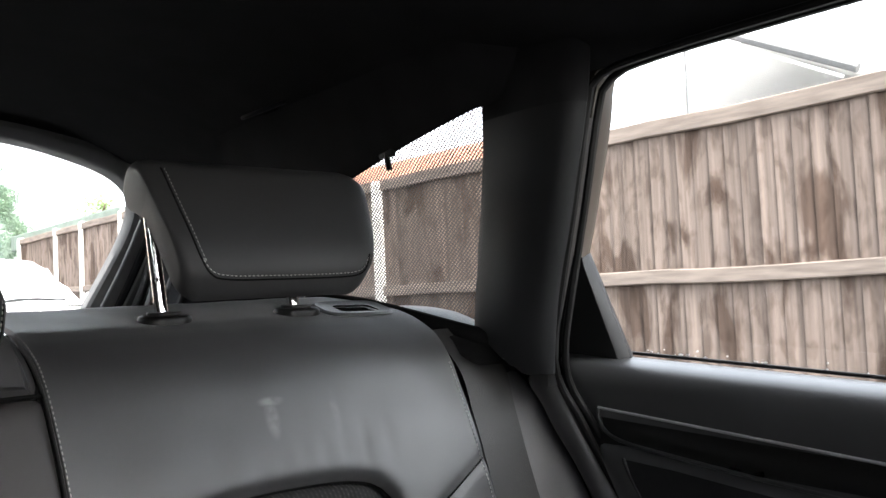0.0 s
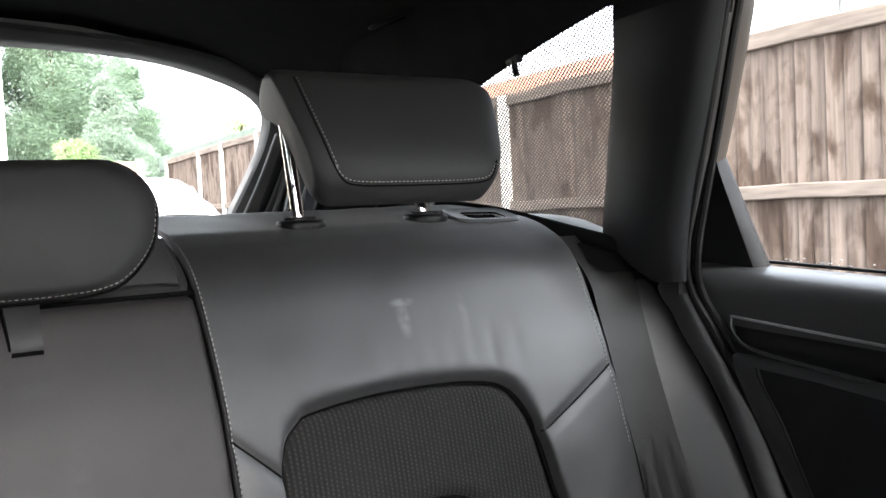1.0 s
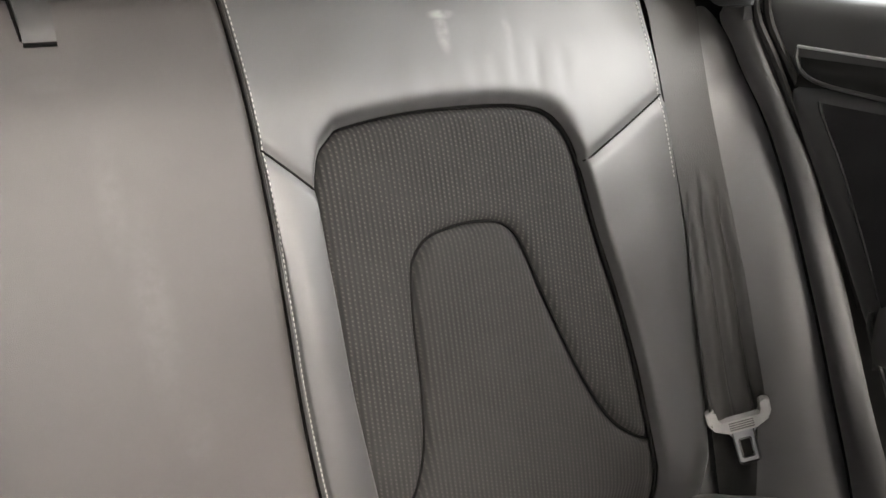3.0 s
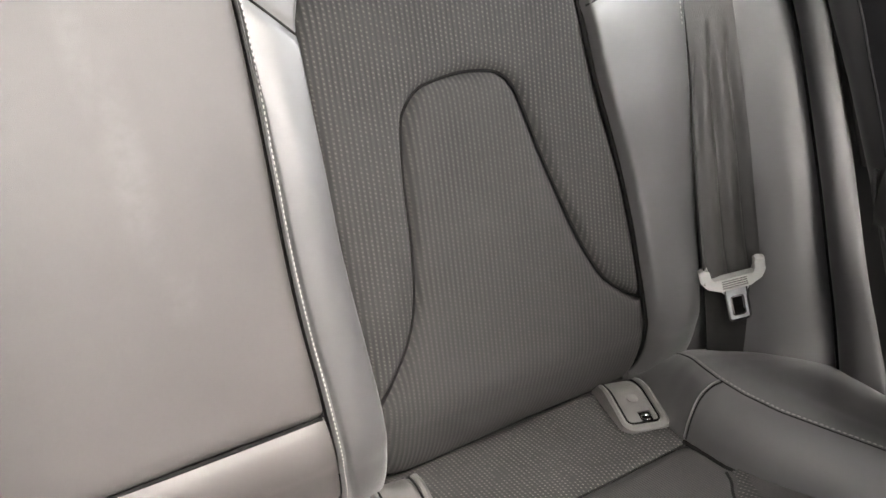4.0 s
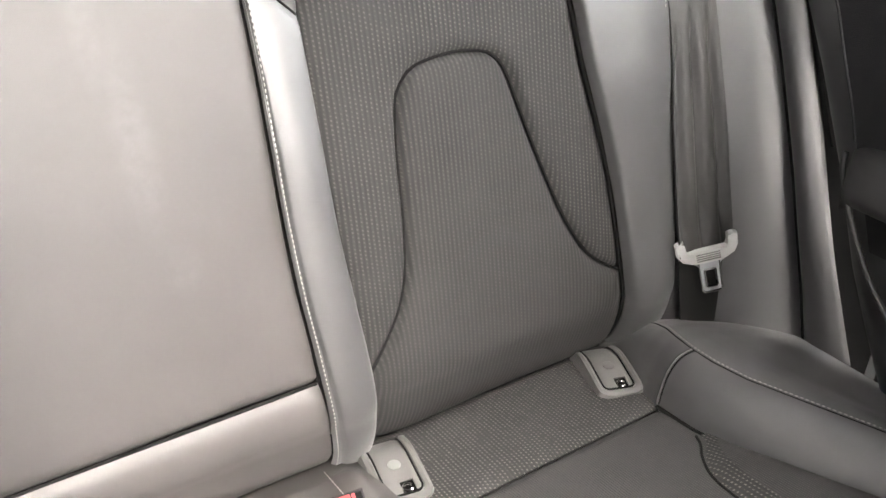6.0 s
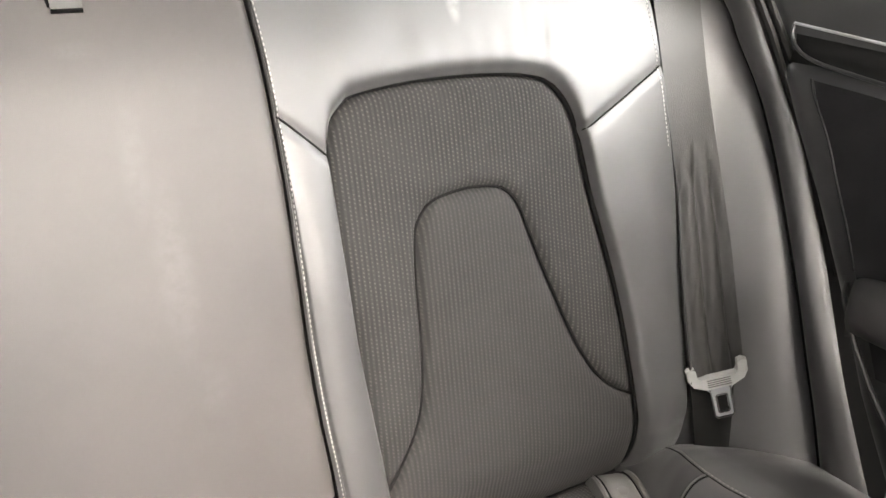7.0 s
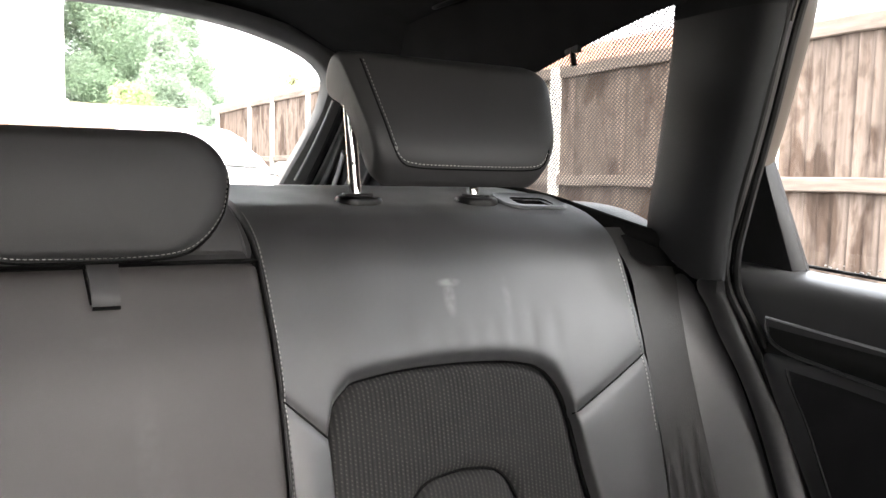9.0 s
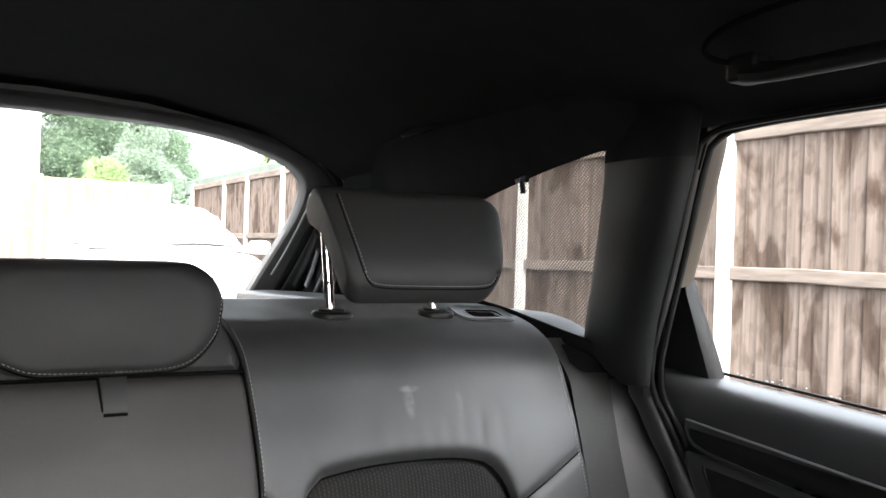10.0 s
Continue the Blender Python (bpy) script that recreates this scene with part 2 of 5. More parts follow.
def leafy(m, color):
    """Thin leaves that let light through."""
    n, l = m.node_tree.nodes, m.node_tree.links
    tr, mix = n.new("ShaderNodeBsdfTranslucent"), n.new("ShaderNodeMixShader")
    tr.inputs["Color"].default_value = (*color, 1)
    mix.inputs["Fac"].default_value = 0.65
    out = n["Material Output"]
    l.new(n["Principled BSDF"].outputs[0], mix.inputs[1])
    l.new(tr.outputs[0], mix.inputs[2])
    l.new(mix.outputs[0], out.inputs["Surface"])
    return m


EMBLEM = material("worn_silver_emblem", (0.13, 0.13, 0.127), rough=0.4, bump=0.2)
LEAF = material("dark_green_leaves", (0.17, 0.24, 0.17), rough=0.7, vary=0.2, scale=1.5, bump=0.2, grain=30)
LEAFPALE = material("blue_green_needles", (0.27, 0.34, 0.28), rough=0.7, vary=0.3, scale=2, bump=0.2, grain=30)
LEAFYELLOW = material("yellow_green_leaves", (0.22, 0.30, 0.15), rough=0.7, vary=0.3, scale=2, bump=0.2, grain=30)

leafy(LEAF, (0.31, 0.39, 0.29))
leafy(LEAFPALE, (0.35, 0.42, 0.33))
leafy(LEAFYELLOW, (0.40, 0.50, 0.27))

# ---- builders ----
def catmull(pts, n):
    """n points evenly spaced along a smooth curve through pts."""
    p = np.array(pts, float)
    p = np.vstack([2 * p[0] - p[1], p, 2 * p[-1] - p[-2]])
    out = []
    for i in range(1, len(p) - 2):
        a, b, c, d = p[i - 1], p[i], p[i + 1], p[i + 2]
        for t in np.linspace(0, 1, 24, endpoint=False):
            out.append(0.5 * (2 * b + (c - a) * t + (2 * a - 5 * b + 4 * c - d) * t * t + (3 * b - a - 3 * c + d) * t ** 3))
    out.append(p[-2])
    return evenly(np.array(out), n)


def evenly(q, n):
    q = np.array(q, float)
    s = np.r_[0, np.cumsum(np.linalg.norm(np.diff(q, axis=0), axis=1))]
    t = np.linspace(0, s[-1], n)
    return np.stack([np.interp(t, s, q[:, k]) for k in range(q.shape[1])], 1)


def glide(xs, ys):
    """A smooth function through the points, flat beyond its ends."""
    xs, ys = np.array(xs, float), np.array(ys, float)
    slope = np.gradient(ys, xs)

    def value(x):
        x = min(max(x, xs[0]), xs[-1])
        k = min(int(np.searchsorted(xs, x, "right")) - 1, len(xs) - 2)
        h = xs[k + 1] - xs[k]
        t = (x - xs[k]) / h
        return float(ys[k] * (1 + 2 * t) * (1 - t) ** 2 + slope[k] * h * t * (1 - t) ** 2 + ys[k + 1] * t * t * (3 - 2 * t) + slope[k + 1] * h * t * t * (t - 1))

    return value


def thing(name, at, label, category, group="", kind=""):
    ob = new(name)
    ob.location = at
    ob.empty_display_size = 0.05
    return tagged(ob, label, category, group, kind)


def finish(ob, mat, smooth=True):
    ob.data.materials.append(mat)
    if smooth:
        ob.data.polygons.foreach_set("use_smooth", [True] * len(ob.data.polygons))
        ob.data.set_sharp_from_angle(angle=radians(38))
    return ob


def mesh_of(name, bm):
    bmesh.ops.recalc_face_normals(bm, faces=bm.faces)
    me = bpy.data.meshes.new(name)
    bm.to_mesh(me)
    bm.free()
    return me


def under(ob, parent):
    ob.parent = parent
    ob.matrix_parent_inverse = parent.matrix_basis.inverted()
    return ob


def part(name, bm, mat, parent=None, label="", smooth=True):
    ob = finish(new(name, mesh_of(name, bm)), mat, smooth)
    if parent:
        under(ob, parent)
    return tagged(ob, label)


def grid(rows, close_u=False):
    """A bmesh sheet from an array of rows of points."""
    rows = np.array(rows, float)
    bm = bmesh.new()
    vs = [[bm.verts.new(p) for p in r] for r in rows]
    nu = len(vs[0])
    for i in range(len(vs) - 1):
        for j in range(nu if close_u else nu - 1):
            a, b, c, d = vs[i][j], vs[i][(j + 1) % nu], vs[i + 1][(j + 1) % nu], vs[i + 1][j]
            if len({a, b, c, d}) == 4:
                bm.faces.new((a, b, c, d))
    return bm


def thick(bm, depth):
    """Gives a sheet a thickness."""
    bmesh.ops.recalc_face_normals(bm, faces=bm.faces)
    bmesh.ops.solidify(bm, geom=bm.faces[:], thickness=depth)
    return bm


def cap_ends(bm):
    edges = [e for e in bm.edges if len(e.link_faces) == 1]
    bmesh.ops.holes_fill(bm, edges=edges, sides=0)
    return bm


def tube(pts, r, sides=8, flat=1.0):
    """A closed tube along pts."""
    p = np.array(pts, float)
    tang = np.gradient(p, axis=0)
    tang /= np.linalg.norm(tang, axis=1)[:, None] + 1e-12
    up = np.array((0.13, 0.21, 0.97)) if abs(tang[0][2]) < 0.9 else np.array((1.0, 0.1, 0))
    rows = []
    for q, t in zip(p, tang):
        a = np.cross(t, up)
        a /= np.linalg.norm(a)
        b = np.cross(t, a)
        up = b if abs(np.dot(b, up)) > 0.3 and np.dot(b, up) > 0 else -b
        rows.append([q + r * (math.cos(w) * a * flat + math.sin(w) * up) for w in np.linspace(0, 2 * math.pi, sides, endpoint=False)])
    return cap_ends(grid(rows, True))


def box(x0, x1, y0, y1, z0, z1, bevel=0.0, seg=2):
    bm = bmesh.new()
    bmesh.ops.create_cube(bm, size=1)
    for v in bm.verts:
        v.co = ((x0 + x1) / 2 + v.co.x * (x1 - x0), (y0 + y1) / 2 + v.co.y * (y1 - y0), (z0 + z1) / 2 + v.co.z * (z1 - z0))
    if bevel:
        bmesh.ops.bevel(bm, geom=bm.edges[:], offset=bevel, segments=seg, profile=0.6, affect="EDGES")
    return bm


def moved(bm, m):
    bmesh.ops.transform(bm, matrix=m, verts=bm.verts)
    return bm


def joined(*bms):
    out = bmesh.new()
    for b in bms:
        me = bpy.data.meshes.new("joint")
        b.to_mesh(me)
        b.free()
        out.from_mesh(me)
        bpy.data.meshes.remove(me)
    return out


def extruded(outline, depth, place, r=0.0, seg=5, dome=0.0, r_end=None):
    """A body: a closed 2D outline drawn out over depth with ends rounded by r; place(a, b, d) gives the point in the world."""
    o = np.array(outline, float)
    c = o.mean(0)
    size = np.abs(o - c).max()
    levels = []
    for k in range(seg + 1):
        w = math.pi / 2 * k / seg
        levels.append((1 - r * (1 - math.sin(w)) / size, r * (1 - math.cos(w))))
    r = r if r_end is None else r_end
    levels += [(1 - r * (1 - math.sin(math.pi / 2 * k / seg)) / size, depth - r * (1 - math.cos(math.pi / 2 * k / seg))) for k in range(seg, -1, -1)]
    rows = [[place(*(c + (q - c) * s), d) for q in o] for s, d in levels]
    if dome:
        s0 = levels[-1][0]
        rows += [[place(*(c + (q - c) * s0 * f), depth + dome * (1 - f * f)) for q in o] for f in (0.8, 0.6, 0.4, 0.2)]
    return cap_ends(grid(rows, True))


def rounded(w, h, r, n=6):
    """A rounded rectangle about the origin."""
    out = []
    for cx, cy, a in ((w / 2 - r, h / 2 - r, 0), (-w / 2 + r, h / 2 - r, 90), (-w / 2 + r, -h / 2 + r, 180), (w / 2 - r, -h / 2 + r, 270)):
        out += [(cx + r * math.cos(radians(a + 90 * k / n)), cy + r * math.sin(radians(a + 90 * k / n))) for k in range(n + 1)]
    return out


def stitches(pts, length=0.0030, gap=0.0017, r=0.00055):
    """A row of short thread stitches along pts."""
    p = np.array(pts, float)
    s = np.r_[0, np.cumsum(np.linalg.norm(np.diff(p, axis=0), axis=1))]
    verts, faces = [], []
    t = 0.0
    while t + length < s[-1]:
        a, b = [np.array([np.interp(v, s, p[:, k]) for k in range(3)]) for v in (t, t + length)]
        d = (b - a) / np.linalg.norm(b - a)
        u = np.cross(d, (0.3, 0.9, 0.2))
        u /= np.linalg.norm(u)
        w = np.cross(d, u)
        base = len(verts)
        for q, f in ((a, 0.6), ((a + b) / 2, 1.15), (b, 0.6)):
            verts += [tuple(q + r * f * (math.cos(g) * u + math.sin(g) * w)) for g in np.linspace(0, 2 * math.pi, 5, endpoint=False)]
        for k in range(2):
            for j in range(5):
                i0, i1 = base + 5 * k + j, base + 5 * k + (j + 1) % 5
                faces.append((i0, i1, i1 + 5, i0 + 5))
        t += length + gap
    bm = bmesh.new()
    vs = [bm.verts.new(v) for v in verts]
    for f in faces:
        bm.faces.new([vs[i] for i in f])
    return bm
from mathutils.bvhtree import BVHTree

# ---- ground and car shell ----
ground = part("ground", grid([[(x, y, 0.0) for x in np.linspace(-400, 400, 9)] for y in np.linspace(-400, 400, 9)]), ASPHALT)
tagged(ground, "grey worn asphalt ground", "ground", kind="structure")


def shell(name, bm, mat, label, smooth=True):
    return tagged(part(name, bm, mat, None, "", smooth), label, "car interior", kind="structure")


# headliner: cross-section from the door rail to the middle and on to the other side
def roof_z(x, y):
    a = abs(x)
    z = float(np.interp(a, [0, 0.2, 0.4, 0.5, 0.56, 0.6, 0.635, 0.66], [1.372, 1.366, 1.340, 1.310, 1.288, 1.272, 1.256, 1.243]))
    drop = float(np.interp(y, [-0.25, 0.0, 0.2, 0.5, 0.8], [0, 0.010, 0.020, 0.018, 0.0]))
    return z - drop * max(0.0, (min(a, 0.60) - 0.42) / 0.24) ** 1.2 * (1 if a < 0.615 else 0) - 0.012 * float(np.interp(y, [0.3, 0.8], [0, 1]))


xs = np.linspace(-0.66, 0.66, 67)
rows = [[(x, y, roof_z(x, y)) for x in xs] for y in np.linspace(-1.62, 0.80, 49)]
liner = grid(rows)
# unseen roof opening, added to let more light onto the seats
bmesh.ops.delete(liner, geom=[f for f in liner.faces if abs(f.calc_center_median().x) < 0.17 and -1.06 < f.calc_center_median().y < -0.86], context="FACES")
shell("ceiling", liner, LINER, "black felt headliner of the car with an unseen opening added for light")
shell("roof", joined(box(-0.72, -0.21, -1.62, 0.84, 1.385, 1.42), box(0.21, 0.72, -1.62, 0.84, 1.385, 1.42), box(-0.21, 0.21, -0.85, 0.84, 1.385, 1.42), box(-0.21, 0.21, -1.62, -1.07, 1.385, 1.42)), DARKROOF, "dark painted roof skin round the added light opening", False)
shell("floor", box(-0.75, 0.75, -2.1, 1.3, 0.16, 0.2), LINER, "black carpeted car floor")
# far side and front: plain unseen walls with window openings; far rear windows mostly filled to block light
shell("wall_west", joined(box(-0.80, -0.70, -2.1, 1.2, 0.2, 0.93, 0.01), box(-0.78, -0.68, -1.12, -1.0, 0.92, 1.26), box(-0.78, -0.69, -1.0, 0.5, 0.92, 1.21),
      box(-0.78, -0.62, -0.24, -0.1, 0.92, 1.26), box(-0.78, -0.62, 0.45, 1.2, 0.92, 1.26), box(-0.80, -0.66, -1.62, 0.9, 1.245, 1.36)), SOFT, "plain black far side of the car, rear windows filled to block light", False)
shell("wall_south", joined(box(-0.75, 0.75, -2.14, -2.0, 0.2, 0.90), box(-0.75, 0.75, -2.0, -1.62, 0.78, 0.88, 0.03)), SOFT, "plain black dashboard wall below the windscreen", False)
shell("wall_east", joined(box(0.80, 0.86, -2.1, 1.2, 0.2, 0.85), box(0.772, 0.80, -0.36, 0.0, 0.2, 0.90), box(0.74, 0.84, -1.14, -1.04, 0.90, 1.24), box(0.70, 0.78, -1.62, 0.85, 1.285, 1.36), box(0.755, 0.80, -0.085, -0.02, 0.9, 1.29), box(0.715, 0.80, 0.47, 1.2, 0.2, 1.36)), SOFT, "painted door shell and roof rail behind the trim", False)
shell("wall_north", joined(box(-0.75, 0.75, 1.16, 1.24, 0.2, 0.94)), SOFT, "black lower tailgate trim", False)

# ---- rear seat back ----
PROFILE = catmull([(-0.105, 0.338), (-0.140, 0.343), (-0.170, 0.358), (-0.190, 0.391), (-0.201, 0.43), (-0.203, 0.47), (-0.178, 0.60), (-0.158, 0.70), (-0.128, 0.83), (-0.102, 0.90), (-0.078, 0.95),
                   (-0.052, 0.974), (-0.026, 0.986), (0.0, 0.992), (0.05, 1.002), (0.085, 1.008), (0.105, 0.998), (0.112, 0.95)], 500)
ARC = np.r_[0, np.cumsum(np.linalg.norm(np.diff(PROFILE, axis=0), axis=1))]
S_TOP = float(ARC[np.argmax(PROFILE[:, 0] > 0.103)])
S_END = float(ARC[-1])
NORMAL = np.stack([-np.gradient(PROFILE[:, 1]), np.gradient(PROFILE[:, 0])], 1)
NORMAL /= np.linalg.norm(NORMAL, axis=1)[:, None]


def s_of(z):
    k = int(np.argmax(PROFILE[:, 1] > 0.991))
    return float(np.interp(z, PROFILE[:k, 1], ARC[:k]))


def on_back(x, s, off=0.0):
    y, z = (float(np.interp(s, ARC, PROFILE[:, k])) for k in (0, 1))
    ny, nz = (float(np.interp(s, ARC, NORMAL[:, k])) for k in (0, 1))
    return (x, y + ny * off, z + nz * off)


def xs_curve(pts, n):
    """A smooth curve on the seat back through points of x and height."""
    return catmull([(x, s_of(z)) for x, z in pts], n)


def near(p, a, b):
    """The distance of p from the line a to b."""
    p, a, b = np.array(p), np.array(a), np.array(b)
    t = np.clip(np.dot(p - a, b - a) / np.dot(b - a, b - a), 0, 1)
    return float(np.linalg.norm(p - a - t * (b - a)))


seat_back = thing("rear_seat_back", (0.36, 0.0, 0.36), "black leather rear seat back with a ribbed grey-black cloth insert", "car seat")
# outlines: outer edge and insert edge, in three runs each
edge_l = xs_curve([(0.1655, 0.355), (0.162, 0.39), (0.157, 0.43), (0.153, 0.475), (0.1495, 0.525), (0.1455, 0.58), (0.1435, 0.64), (0.1435, 0.70), (0.143, 0.77), (0.140, 0.87), (0.135, 0.95), (0.131, 0.983)], 60)
edge_l = np.vstack([edge_l, evenly([(0.131, edge_l[-1][1]), (0.128, S_TOP)], 26)[1:]])
edge_l = evenly(edge_l, 110)
edge_r = xs_curve([(0.557, 0.961), (0.5615, 0.93), (0.563, 0.89), (0.565, 0.84), (0.5695, 0.79), (0.573, 0.71), (0.5745, 0.65), (0.578, 0.58), (0.5805, 0.52), (0.582, 0.47), (0.587, 0.425), (0.595, 0.355)], 70)
edge_r = evenly(np.vstack([catmull([(0.515, S_TOP), (0.535, S_TOP - 0.05), (0.548, s_of(0.985)), tuple(edge_r[0])], 30), edge_r[1:]]), 110)
edge_t = evenly([tuple(edge_l[-1]), tuple(edge_r[0])], 90)
ins_l = xs_curve([(0.214, 0.355), (0.210, 0.395), (0.205, 0.455), (0.2015, 0.495), (0.1955, 0.55), (0.189, 0.62), (0.186, 0.70), (0.184, 0.78), (0.187, 0.80), (0.193, 0.816), (0.204, 0.827)], 110)
ins_t = xs_curve([(0.204, 0.827), (0.216, 0.8335), (0.268, 0.8395), (0.324, 0.8405), (0.38, 0.8375), (0.415, 0.831), (0.432, 0.822)], 90)
ins_r = xs_curve([(0.432, 0.822), (0.445, 0.806), (0.455, 0.78), (0.470, 0.707), (0.493, 0.617), (0.503, 0.563), (0.511, 0.505), (0.518, 0.46), (0.527, 0.415), (0.535, 0.355)], 110)
outer = np.vstack([edge_l[:-1], edge_t, edge_r[1:]])
inner = np.vstack([ins_l[:-1], ins_t, ins_r[1:]])
seam_l = ((0.144, s_of(0.823)), (0.184, s_of(0.786)))
seam_r = ((0.565, s_of(0.829)), (0.456, s_of(0.775)))
rows = []
M = 72
for k in range(M + 1):
    v = 1 - (1 - k / M) ** 1.5
    row = []
    for i, (a, b) in enumerate(zip(outer, inner)):
        x, s = a * (1 - v) + b * v
        width = np.linalg.norm(a - b)
        d0, d1 = v * width, (1 - v) * width
        high = float(np.interp(s, [s_of(0.76), s_of(0.83)], [0, 1]))
        off = 0.010 * float(np.interp(s, [s_of(0.93), s_of(0.983), S_TOP], [1, 0.5, 0.3])) - 0.004 * math.exp(-(d0 / 0.0018) ** 1.2)
        off -= 0.012 * math.exp(-(d1 / (0.0045 + 0.0012 * high)) ** 1.3)
        # the side rolls are rounded, less so towards the shoulders
        off += 0.0075 * math.sin(math.pi * min(1.0, v * 0.97 + 0.03)) ** 0.9 * float(np.interp(s, [s_of(0.70), s_of(0.84)], [1, 0]))
        for seam in (seam_l, seam_r):
            off -= 0.0032 * math.exp(-(near((x, s), *seam) / 0.0045) ** 2)
        # gathered folds just above the insert
        fold = max(0.0, 1 - abs(d1 - 0.012) / 0.035) * (1 if s > s_of(0.80) else 0)
        off += 0.0003 * fold * math.sin(x * 210 + 2 * math.sin(x * 37)) + 0.0012 * noise.noise((x * 25, s * 18, 1.7))
        for fx, fw, fd in ((0.392, 0.007, 0.0008), (0.417, 0.006, 0.0013), (0.446, 0.008, 0.0011), (0.37, 0.009, 0.0006)):
            off -= fd * math.exp(-((x - fx - 0.10 * (s - s_of(0.86))) / fw) ** 2) * math.exp(-((s - s_of(0.862)) / 0.022) ** 2)
        if i < len(edge_l):
            off -= 0.0028 * math.exp(-((d0 - 0.0085) / 0.0035) ** 2)
        row.append(on_back(x, s, off))
    rows.append(row)
cover_bm = grid(rows)
# the release recess goes through the cover
bmesh.ops.delete(cover_bm, geom=[f for f in cover_bm.faces if 0.468 < f.calc_center_median().x < 0.514 and -0.020 < f.calc_center_median().y < 0.006 and f.calc_center_median().z > 0.98], context="FACES")
bmesh.ops.recalc_face_normals(cover_bm, faces=cover_bm.faces)
cover_tree = BVHTree.FromBMesh(cover_bm)


def on_cover(c, lift=0.0):
    """Points laid on the leather cover, along the seat back's normal."""
    laid = []
    for x, s in c:
        p, q = Vector(on_back(x, s, 0.04)), Vector(on_back(x, s, 0.0))
        hit = cover_tree.ray_cast(p, (q - p).normalized(), 0.08)[0]
        if hit:
            laid.append(tuple(hit + (p - q).normalized() * lift))
    laid = np.array(laid)
    for _ in range(4):
        laid[1:-1] = 0.25 * laid[:-2] + 0.5 * laid[1:-1] + 0.25 * laid[2:]
    return [tuple(p) for p in laid]


part("cover", cover_bm, LEATHER_COVER, seat_back, "black leather surround with gathered folds")
# foam body behind the cover
body = [[on_back(x, s, -0.02) for s in np.linspace(0.0, S_END, 40)] + [(x, 0.05, 0.5), (x, -0.14, 0.36)] for x in np.linspace(0.15, 0.55, 8)]
part("body", cap_ends(grid(body, True)), PLASTIC, seat_back)
# cloth insert: an arch round a tongue
arch_l = evenly(np.vstack([c for c in [ins_l] for c in [c[c[:, 1] >= s_of(0.468)]]]), 90)
arch_r = evenly(ins_r[ins_r[:, 1] >= s_of(0.478)], 90)
arch = np.vstack([arch_l[:-1], ins_t, arch_r[1:]])
ton_l = xs_curve([(0.2045, 0.465), (0.221, 0.487), (0.241, 0.519), (0.252, 0.553), (0.2565, 0.60), (0.2575, 0.66), (0.262, 0.705), (0.268, 0.719), (0.277, 0.729)], 90)
ton_t = xs_curve([(0.277, 0.729), (0.290, 0.7345), (0.32, 0.7385), (0.345, 0.737), (0.362, 0.733)], 90)
ton_r = xs_curve([(0.362, 0.733), (0.374, 0.724), (0.384, 0.706), (0.40, 0.659), (0.42, 0.606), (0.441, 0.557), (0.465, 0.517), (0.49, 0.494), (0.515, 0.479)], 90)
tongue_line = np.vstack([ton_l[:-1], ton_t, ton_r[1:]])


def insert_base(x, s):
    return -0.006 + 0.004 * noise.noise((x * 6, s * 5, 4.0))


rows = []
for k in range(21):
    v = k / 20
    row = []
    for a, b in zip(arch, tongue_line):
        x, s = a * (1 - v) + b * v
        w = np.linalg.norm(a - b)
        d0, d1 = v * w, (1 - v) * w
        off = insert_base(x, s) + 0.006 * (1 - math.exp(-d0 / 0.010)) - 0.008 * math.exp(-d0 / 0.004) - 0.008 * math.exp(-(d1 / 0.005) ** 1.2)
        row.append(on_back(x, s, off))
    rows.append(row)
part("outer_insert", grid(rows), CLOTH_ARCH, seat_back, "ribbed dark cloth arch with pale flecks")
half = 120
low_l = ins_l[ins_l[:, 1] < s_of(0.464)]
low_r = ins_r[ins_r[:, 1] < s_of(0.477)][::-1]
left = evenly(np.vstack([low_l, ton_l, ton_t[:45]]), half)
right = evenly(np.vstack([low_r, ton_r[::-1], ton_t[::-1][:45]]), half)
rows = []
for a, b in zip(left[:-1], right[:-1]):
    w = np.linalg.norm(a - b)
    row = []
    for v in np.linspace(0, 1, 61):
        x, s = a * (1 - v) + b * v
        d = min(v, 1 - v) * w
        top = max(0.0, s_of(0.738) - s)
        off = insert_base(x, s) + 0.007 * (1 - math.exp(-min(d, top) / 0.008)) - 0.009 * math.exp(-min(d, top) / 0.004)
        row.append(on_back(x, s, off))
    rows.append(row)
part("inner_insert", grid(rows), CLOTH_TONGUE, seat_back, "ribbed dark cloth tongue flaring at its base")


def on_curve(c, off):
    return [on_back(x, s, off) for x, s in c]


part("insert_seam", tube([on_back(x, s, insert_base(x, s) - 0.0012) for x, s in evenly(tongue_line, 240)], 0.0015, 6), CREASE, seat_back)
part("insert_edge", tube(on_curve(evenly(inner, 240), -0.0058), 0.0021, 6), CREASE, seat_back)
for seam in (seam_l, seam_r):
    part("cross_seam", tube(on_cover(evenly(seam, 60), 0.0003), 0.0010, 6), CREASE, seat_back)
seam_in = edge_l[: np.argmax(edge_l[:, 1] > s_of(0.983))]
part("stitching", stitches(on_cover(evenly(seam_in + (0.0030, 0), 500), 0.0003)), THREAD, seat_back, "pale row of stitches along the split")
seam_out = edge_r[(edge_r[:, 1] < s_of(0.93)) & (edge_r[:, 1] > s_of(0.74))]
part("stitching", stitches(on_cover(evenly(seam_out - (0.0070, 0), 250), 0.0003)), THREAD, seat_back)


part("edge_piping", tube(on_curve(evenly(edge_r[edge_r[:, 1] < s_of(0.64)], 60) + (0.0015, 0), 0.001), 0.0028, 8), RUBBER, seat_back, "black piping beside the belt")


